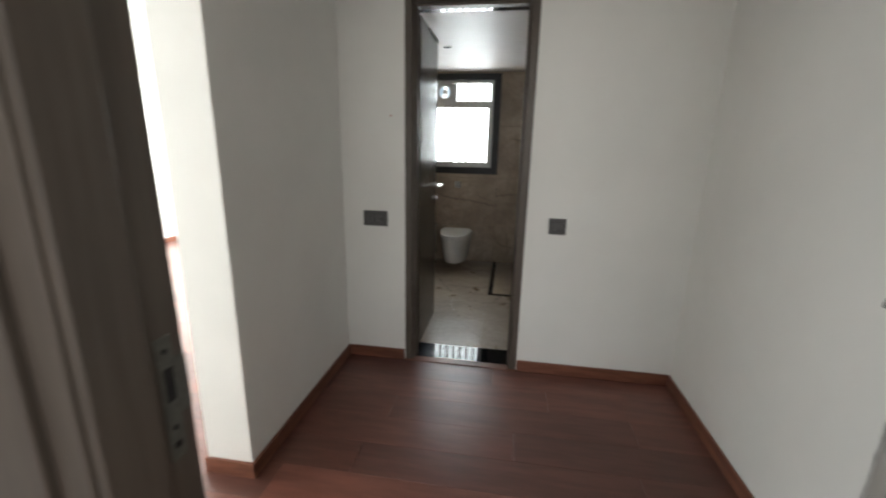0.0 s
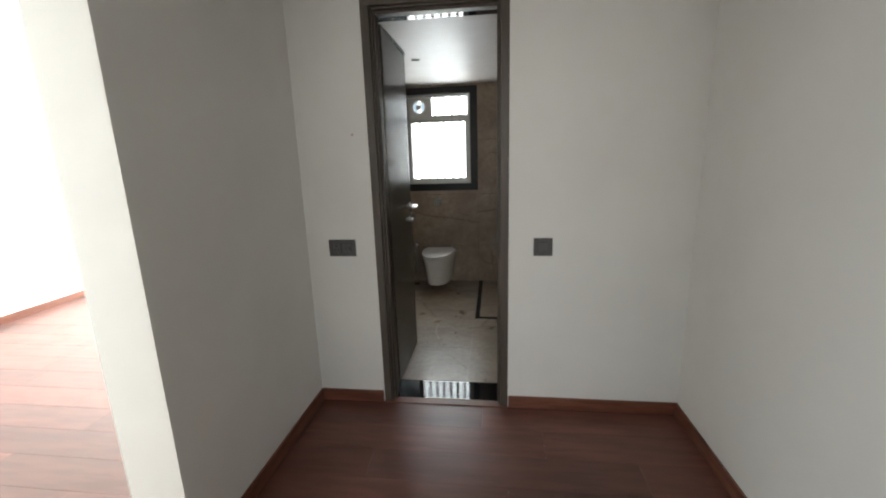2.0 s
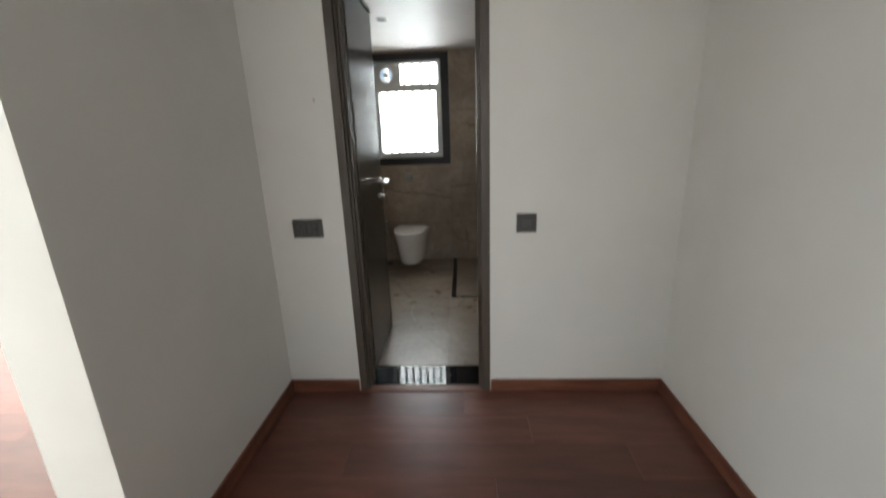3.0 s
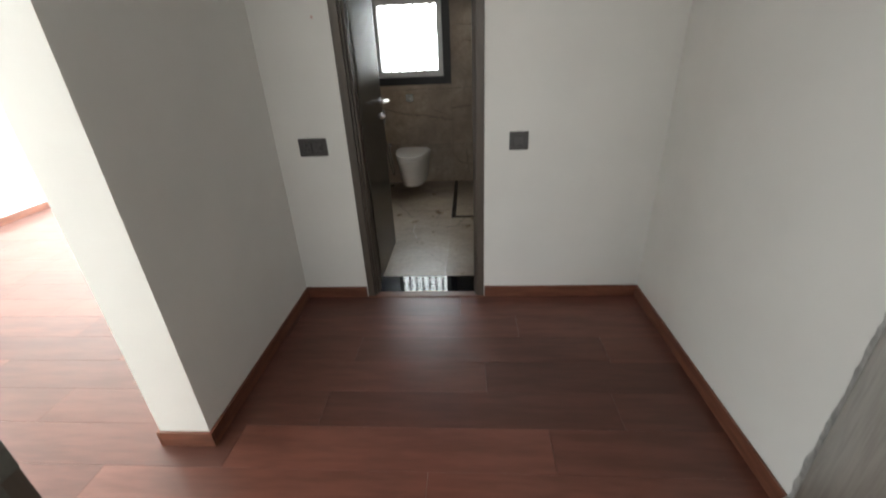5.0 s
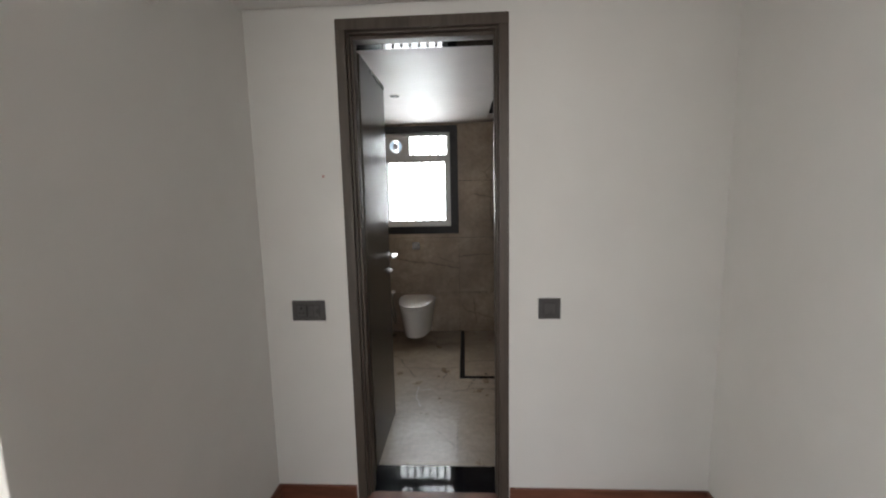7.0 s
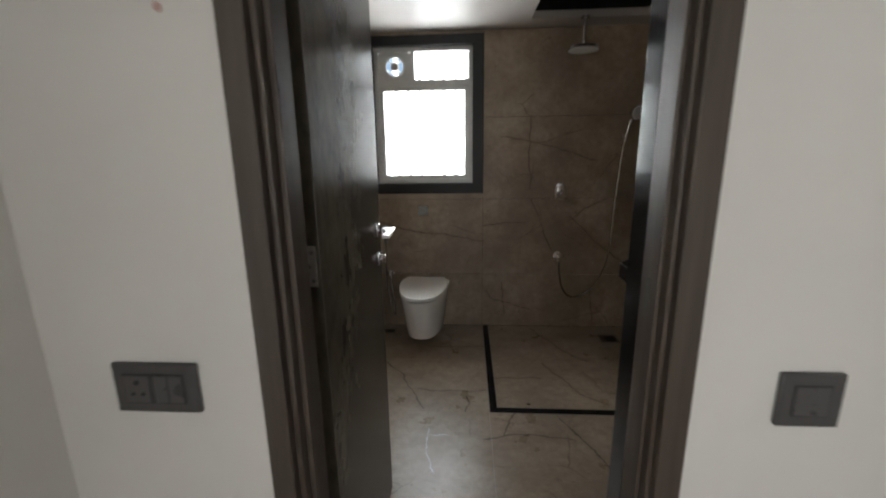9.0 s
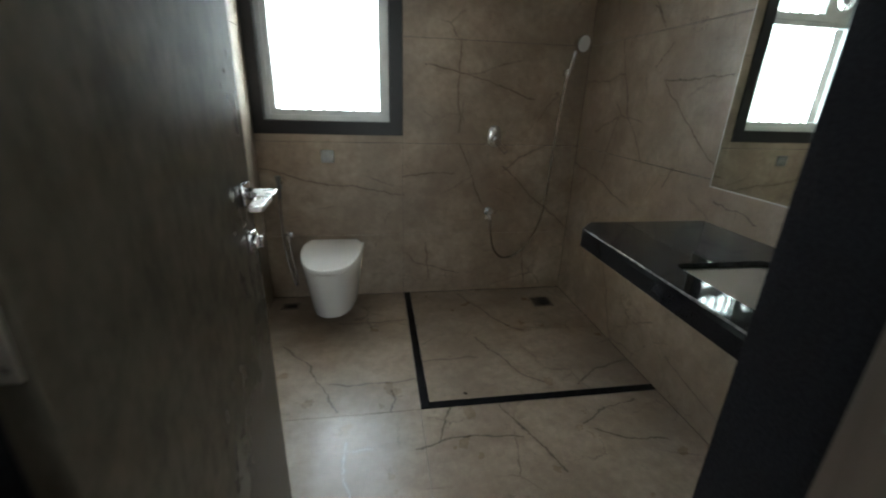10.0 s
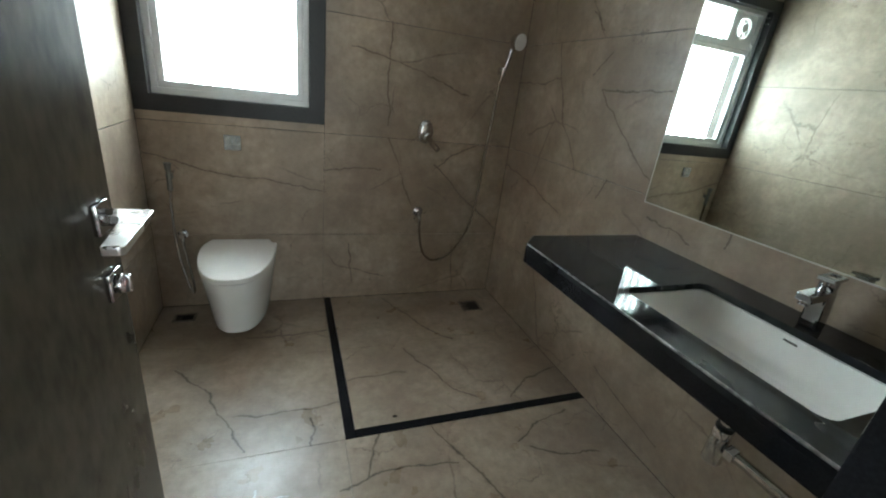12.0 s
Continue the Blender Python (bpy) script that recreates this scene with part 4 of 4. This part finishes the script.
floor_drain(0.900, 2.118, 1.030, 2.242, "dark square floor drain with its cover ajar")
floor_drain(-0.690, 2.225, -0.585, 2.305, "small tarnished floor drain beside the toilet")
bm = bmesh.new()
bmesh.ops.create_icosphere(bm, subdivisions=2, radius=0.011)
for v in bm.verts:
    v.co = Vector((v.co.x * (1 + 0.6 * noise.noise(v.co * 90)), v.co.y * 0.6, v.co.z * 0.35)) + Vector((0.28, 1.352, 0.004))
solo("dry_scrap", bm, (0.28, 1.352, 0.0), SCRAP, "small dark dry scrap lying on the shower floor", "debris")

# ---- vanity ----
ctr_out = [(BE, 1.26), (0.698, 1.26), (0.632, 1.190), (0.632, BS), (BE, BS)]
bx0, bx1, by0, by1 = 0.732, 1.045, 0.360, 0.850


def rounded(x0, y0, x1, y1, r, n=6):
    pts = []
    for cx, cy, a0 in ((x1 - r, y1 - r, 0), (x0 + r, y1 - r, 90), (x0 + r, y0 + r, 180), (x1 - r, y0 + r, 270)):
        pts += [(cx + r * math.cos(radians(a0 + 90 * k / n)), cy + r * math.sin(radians(a0 + 90 * k / n))) for k in range(n + 1)]
    return pts


def slab_with_hole(bm, outline, hole, z0, z1):
    """A slab with a hole: both outlines are cut by rays from the hole's middle."""
    cx = sum(x for x, _ in hole) / len(hole)
    cy = sum(y for _, y in hole) / len(hole)

    def reach(poly, a):
        best = None
        d = (math.cos(a), math.sin(a))
        for (ax, ay), (bx, by) in zip(poly, poly[1:] + poly[:1]):
            ex, ey = bx - ax, by - ay
            det = d[0] * ey - d[1] * ex
            if abs(det) < 1e-12:
                continue
            s = ((ax - cx) * ey - (ay - cy) * ex) / det
            u = ((ax - cx) * d[1] - (ay - cy) * d[0]) / det
            if s > 0 and -1e-9 <= u <= 1 + 1e-9:
                best = s if best is None else max(best, s)
        return cx + best * d[0], cy + best * d[1]
    angles = sorted({round(math.atan2(y - cy, x - cx), 6) for x, y in outline + hole})
    lo, hi, li, hi_in = [], [], [], []
    for a in angles:
        ox, oy = reach(outline, a)
        ix, iy = reach(hole, a)
        lo.append(bm.verts.new((ox, oy, z0))), hi.append(bm.verts.new((ox, oy, z1)))
        li.append(bm.verts.new((ix, iy, z0))), hi_in.append(bm.verts.new((ix, iy, z1)))
    n = len(angles)
    for k in range(n):
        j = (k + 1) % n
        bm.faces.new((hi[k], hi[j], hi_in[j], hi_in[k]))
        bm.faces.new((lo[j], lo[k], li[k], li[j]))
        bm.faces.new((lo[k], lo[j], hi[j], hi[k]))
        bm.faces.new((li[j], li[k], hi_in[k], hi_in[j]))
    return bm


vanity = thing("vanity_counter", (0.9, 0.7, 0.76), "polished black granite vanity counter fixed to the tiled wall", "counter")
part("slab", slab_with_hole(B(), ctr_out, rounded(bx0, by0, bx1, by1, 0.03), 0.806, 0.825), DUSTY_GRANITE, vanity)
part("apron", prism(B(), [(0.632, BS), (0.632, 1.190), (0.650, 1.190), (0.650, BS)], 0.760, 0.8058), GRANITE, vanity)
part("apron", prism(B(), [(0.632, 1.1902), (0.698, 1.26), (0.708, 1.246), (0.650, 1.1902)], 0.760, 0.8058), GRANITE, vanity)
part("apron", prism(B(), [(0.7085, 1.26), (BE, 1.26), (BE, 1.242), (0.7085, 1.242)], 0.760, 0.8058), GRANITE, vanity)
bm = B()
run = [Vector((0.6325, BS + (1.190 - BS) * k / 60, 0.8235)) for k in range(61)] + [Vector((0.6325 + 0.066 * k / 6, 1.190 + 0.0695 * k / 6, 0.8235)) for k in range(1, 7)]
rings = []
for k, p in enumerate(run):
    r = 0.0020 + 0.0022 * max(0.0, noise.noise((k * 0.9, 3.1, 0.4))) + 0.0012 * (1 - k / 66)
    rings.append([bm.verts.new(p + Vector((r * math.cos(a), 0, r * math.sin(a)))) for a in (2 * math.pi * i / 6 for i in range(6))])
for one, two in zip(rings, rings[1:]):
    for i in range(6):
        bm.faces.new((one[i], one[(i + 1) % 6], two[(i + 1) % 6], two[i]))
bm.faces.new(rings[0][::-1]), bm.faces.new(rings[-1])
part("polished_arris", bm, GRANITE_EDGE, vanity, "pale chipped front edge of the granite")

basin = thing("wash_basin", (0.875, 0.60, 0.67), "white rectangular undermount ceramic wash basin", "wash basin")
rings = []
for z, g in ((0.8055, -0.012), (0.800, 0.0), (0.765, 0.006), (0.735, 0.016), (0.718, 0.035), (0.712, 0.07)):
    rings.append([(x, y, z) for x, y in rounded(bx0 + g - 0.004, by0 + g - 0.004, bx1 - g + 0.004, by1 - g + 0.004, 0.032)])
under = [[(x, y, z) for x, y in rounded(bx0 + g - 0.018, by0 + g - 0.018, bx1 - g + 0.018, by1 - g + 0.018, 0.04)] for z, g in ((0.700, 0.09), (0.708, 0.05), (0.74, 0.012), (0.8055, 0.0))]
bm = B()
made = [[bm.verts.new(p) for p in r] for r in under + rings]
for one, two in zip(made, made[1:]):
    for k in range(len(one)):
        bm.faces.new((one[k], one[(k + 1) % len(one)], two[(k + 1) % len(one)], two[k]))
bm.faces.new(made[0][::-1]), bm.faces.new(made[-1])
bowl = part("bowl", bm, CERAMIC, basin)
part("waste", rod(B(), (0.90, 0.60, 0.7115), (0.90, 0.60, 0.715), 0.028, n=26, soft=0.001), CHROME, bowl)
part("overflow_mark", box(B(), bx1 - 0.006, 0.580, 0.786, bx1 - 0.003, 0.612, 0.791, soft=0.0008), RUST, bowl, "small grey printed mark")

tap = thing("basin_tap", (1.105, 0.603, 0.825), "chrome single-lever basin tap on the granite counter", "tap")
bm = box(B(), -0.021, -0.021, 0.0, 0.021, 0.021, 0.104, soft=0.006)
for v in bm.verts:
    k = 1.0 - 0.16 * v.co.z / 0.104
    v.co = Vector((1.105 - 0.10 * v.co.z + v.co.x * k, 0.603 + v.co.y * k, 0.825 + v.co.z))
body = part("body", bm, TAP_CHROME, tap)
bm = box(B(), -0.078, -0.018, -0.013, 0.012, 0.018, 0.013, soft=0.004)
for v in bm.verts:
    v.co.z *= 1.0 + 3.2 * min(0.0, v.co.x)
bmesh.ops.transform(bm, matrix=pose(1.098, 0.603, 0.918, 0, -6, 0), verts=bm.verts)
spout = part("spout", bm, TAP_CHROME, tap)
part("aerator", rod(B(), (1.031, 0.603, 0.905), (1.029, 0.603, 0.891), 0.010, n=18, soft=0.001), TAP_CHROME, spout)
part("neck", rod(B(), (1.096, 0.603, 0.926), (1.096, 0.603, 0.956), 0.019, n=24, soft=0.002), TAP_CHROME, tap)
bm = boxes((-0.022, -0.018, 0.0, 0.028, -0.010, 0.008), (-0.022, 0.010, 0.0, 0.028, 0.018, 0.008), (-0.022, -0.010, 0.0, -0.004, 0.010, 0.008), (0.021, -0.010, 0.0, 0.028, 0.010, 0.008))
bmesh.ops.transform(bm, matrix=pose(1.098, 0.603, 0.954, 0, -8, 0), verts=bm.verts)
part("lever", bm, TAP_CHROME, tap, "chrome loop lever")

trap = thing("bottle_trap", (0.95, 0.60, 0.42), "chrome bottle trap with waste pipe under the counter", "drain trap")
part("tailpiece", rod(B(), (0.95, 0.60, 0.702), (0.95, 0.60, 0.52), 0.016, n=20), CHROME, trap)
part("collar", rod(B(), (0.95, 0.60, 0.505), (0.95, 0.60, 0.530), 0.0235, n=22, soft=0.003), CHROME, trap)
part("gasket", rod(B(), (0.95, 0.60, 0.531), (0.95, 0.60, 0.542), 0.0225, n=22, soft=0.002), BLACK_HOLE, trap, "black rubber gasket")
part("cup", rod(B(), (0.95, 0.60, 0.420), (0.95, 0.60, 0.505), 0.024, 0.022, n=26, soft=0.006), DULL_CHROME, trap)
part("nut", rod(B(), (0.95, 0.572, 0.482), (0.95, 0.548, 0.482), 0.022, n=6, soft=0.001), CHROME, trap)
part("waste_pipe", rod(B(), (0.95, 0.56, 0.482), (0.95, BS, 0.482), 0.0155, n=20), DULL_CHROME, trap)

mirror = thing("wall_mirror", (BE, 0.75, 0.96), "large frameless rectangular mirror over the vanity", "mirror")
part("glass", boxes((BE - 0.0058, 0.30, 0.962, BE - 0.0005, 1.263, 1.98)), MIRROR, mirror)
part("edge", boxes((BE - 0.0068, 0.30, 0.958, BE - 0.0005, 1.2655, 0.9618), (BE - 0.0068, 1.2632, 0.962, BE - 0.0005, 1.2658, 1.98)), SATIN, mirror, "bright ground edge of the mirror")

# ---- bathroom ceiling fittings ----
lamp = thing("ceiling_outlet", (-0.353, 1.248, BATH_TOP), "small dark round lamp outlet in the ceiling, unlit", "ceiling outlet")
part("rim", rod(B(), (-0.353, 1.248, BATH_TOP - 0.004), (-0.353, 1.248, BATH_TOP), 0.040, 0.043, n=30), SATIN, lamp)
part("hole", rod(B(), (-0.353, 1.248, BATH_TOP - 0.0046), (-0.353, 1.248, BATH_TOP - 0.003), 0.034, n=30), BLACK_HOLE, lamp)
hatch = thing("ceiling_hatch", (0.70, 1.85, BATH_TOP), "open access hatch with a plain trim in the false ceiling", "ceiling hatch")
bm = B()
for s in ((HX0 - 0.012, HY0 - 0.012, HX1 + 0.012, HY0), (HX0 - 0.012, HY1, HX1 + 0.012, HY1 + 0.012), (HX0 - 0.012, HY0, HX0, HY1), (HX1, HY0, HX1 + 0.012, HY1)):
    box(bm, s[0], s[1], BATH_TOP - 0.004, s[2], s[3], BATH_TOP + 0.002)
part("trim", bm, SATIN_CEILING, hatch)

# ---- pieces of the floors and walls ----
PIECES = {}


def slab(width, depth, thick, material, ease=0.0012):
    """A shared mesh: a flat piece with eased top edges, its top at z=0."""
    key = (round(width, 3), round(depth, 3), thick, material.name)
    if key not in PIECES:
        w, d = width / 2, depth / 2
        vs = [(sx * w, sy * d, -thick) for sx, sy in ((-1, -1), (1, -1), (1, 1), (-1, 1))]
        vs += [(sx * w, sy * d, -ease) for sx, sy in ((-1, -1), (1, -1), (1, 1), (-1, 1))]
        vs += [(sx * (w - ease), sy * (d - ease), 0) for sx, sy in ((-1, -1), (1, -1), (1, 1), (-1, 1))]
        fs = [(3, 2, 1, 0), (8, 9, 10, 11)]
        for k in range(4):
            j = (k + 1) % 4
            fs += [(k, j, 4 + j, 4 + k), (4 + k, 4 + j, 8 + j, 8 + k)]
        data = bpy.data.meshes.new("piece")
        data.from_pydata(vs, [], fs)
        data.materials.append(material)
        PIECES[key] = data
    return PIECES[key]


def piece(name, data, m, parent):
    ob = new(name, data)
    ob.parent = parent
    ob.matrix_basis = m
    return ob


rng = random.Random(7)
PW, PL = 0.19, 1.22
NEAR_ENDS = {0: 0.176, 1: 0.482, 2: -0.334, 3: 0.30, 4: -0.392, 5: 0.532, 6: 0.076}
for k in range(-16, 17):
    y1 = -0.012 - PW * k
    y0 = y1 - PW
    east_end = EAST if y1 <= 0 else -0.968
    end = NEAR_ENDS.get(k, rng.uniform(0, PL)) - 6 * PL
    while end < east_end:
        x0, x1 = max(end, -4.25), min(end + PL, east_end)
        if x1 - x0 > 0.03:
            piece("plank", slab(x1 - x0 - 0.0006, PW - 0.0006, 0.009, PLANK, 0.0005), pose((x0 + x1) / 2, (y0 + y1) / 2, rng.uniform(-0.0004, 0.0), 0, 0, 0), floor)
        end += PL

GAP = 0.0026
ROWS = [(0.0, 0.417), (0.417, 0.985), (0.985, 1.555), (1.555, BATH_TOP)]


def tile(parent, a0, b0, a1, b1, m, material):
    """One tile spanning a0..a1, b0..b1 in the plane that m sets up."""
    piece("tile", slab(a1 - a0 - GAP * (0.3 if parent is bath_floor else 0.8), b1 - b0 - GAP * (0.3 if parent is bath_floor else 1.25), 0.0095, material, 0.0008), m @ Matrix.Translation(((a0 + a1) / 2, (b0 + b1) / 2, 0)), parent)


NORTH_M = Matrix(((1, 0, 0, 0), (0, 0, -1, BN), (0, 1, 0, 0), (0, 0, 0, 1)))
EAST_M = Matrix(((0, 0, -1, BE), (-1, 0, 0, 0), (0, 1, 0, 0), (0, 0, 0, 1)))
WEST_M = Matrix(((0, 0, 1, BW), (1, 0, 0, 0), (0, 1, 0, 0), (0, 0, 0, 1)))
SOUTH_M = Matrix(((-1, 0, 0, 0), (0, 0, 1, BS), (0, 1, 0, 0), (0, 0, 0, 1)))
for z0, z1 in ROWS:
    tile(north, 0.068, z0, BE, z1, NORTH_M, NORTH_STONE)
    if z1 < 1.0:
        tile(north, BW, z0, 0.068, z1, NORTH_M, NORTH_STONE)
    for y0, y1 in ((BS, 1.254), (1.254, BN)):
        tile(east, -y1, z0, -y0, z1, EAST_M, EAST_STONE)
        tile(west, y0, z0, y1, z1, WEST_M, WEST_STONE)
    tile(south, -BE, z0, -0.30, z1, SOUTH_M, WEST_STONE)
    tile(south, 0.36, z0, -BW, z1, SOUTH_M, WEST_STONE)
tile(north, BW, 0.985, 0.068, 1.029, NORTH_M, NORTH_STONE)
tile(north, BW, 2.094, 0.068, BATH_TOP, NORTH_M, NORTH_STONE)
for x0, y0, x1, y1 in ((BW, 0.24, 0.07, 0.71), (0.07, 0.24, BE, 0.71), (BW, 0.71, 0.07, 1.28), (0.07, 0.71, BE, 1.28), (BW, 1.28, 0.0735, 1.85), (BW, 1.85, 0.0735, BN), (0.1145, 1.3195, BE, 1.85), (0.1145, 1.85, BE, BN)):
    tile(bath_floor, x0, y0, x1, y1, Matrix.Identity(4), FLOOR_STONE)
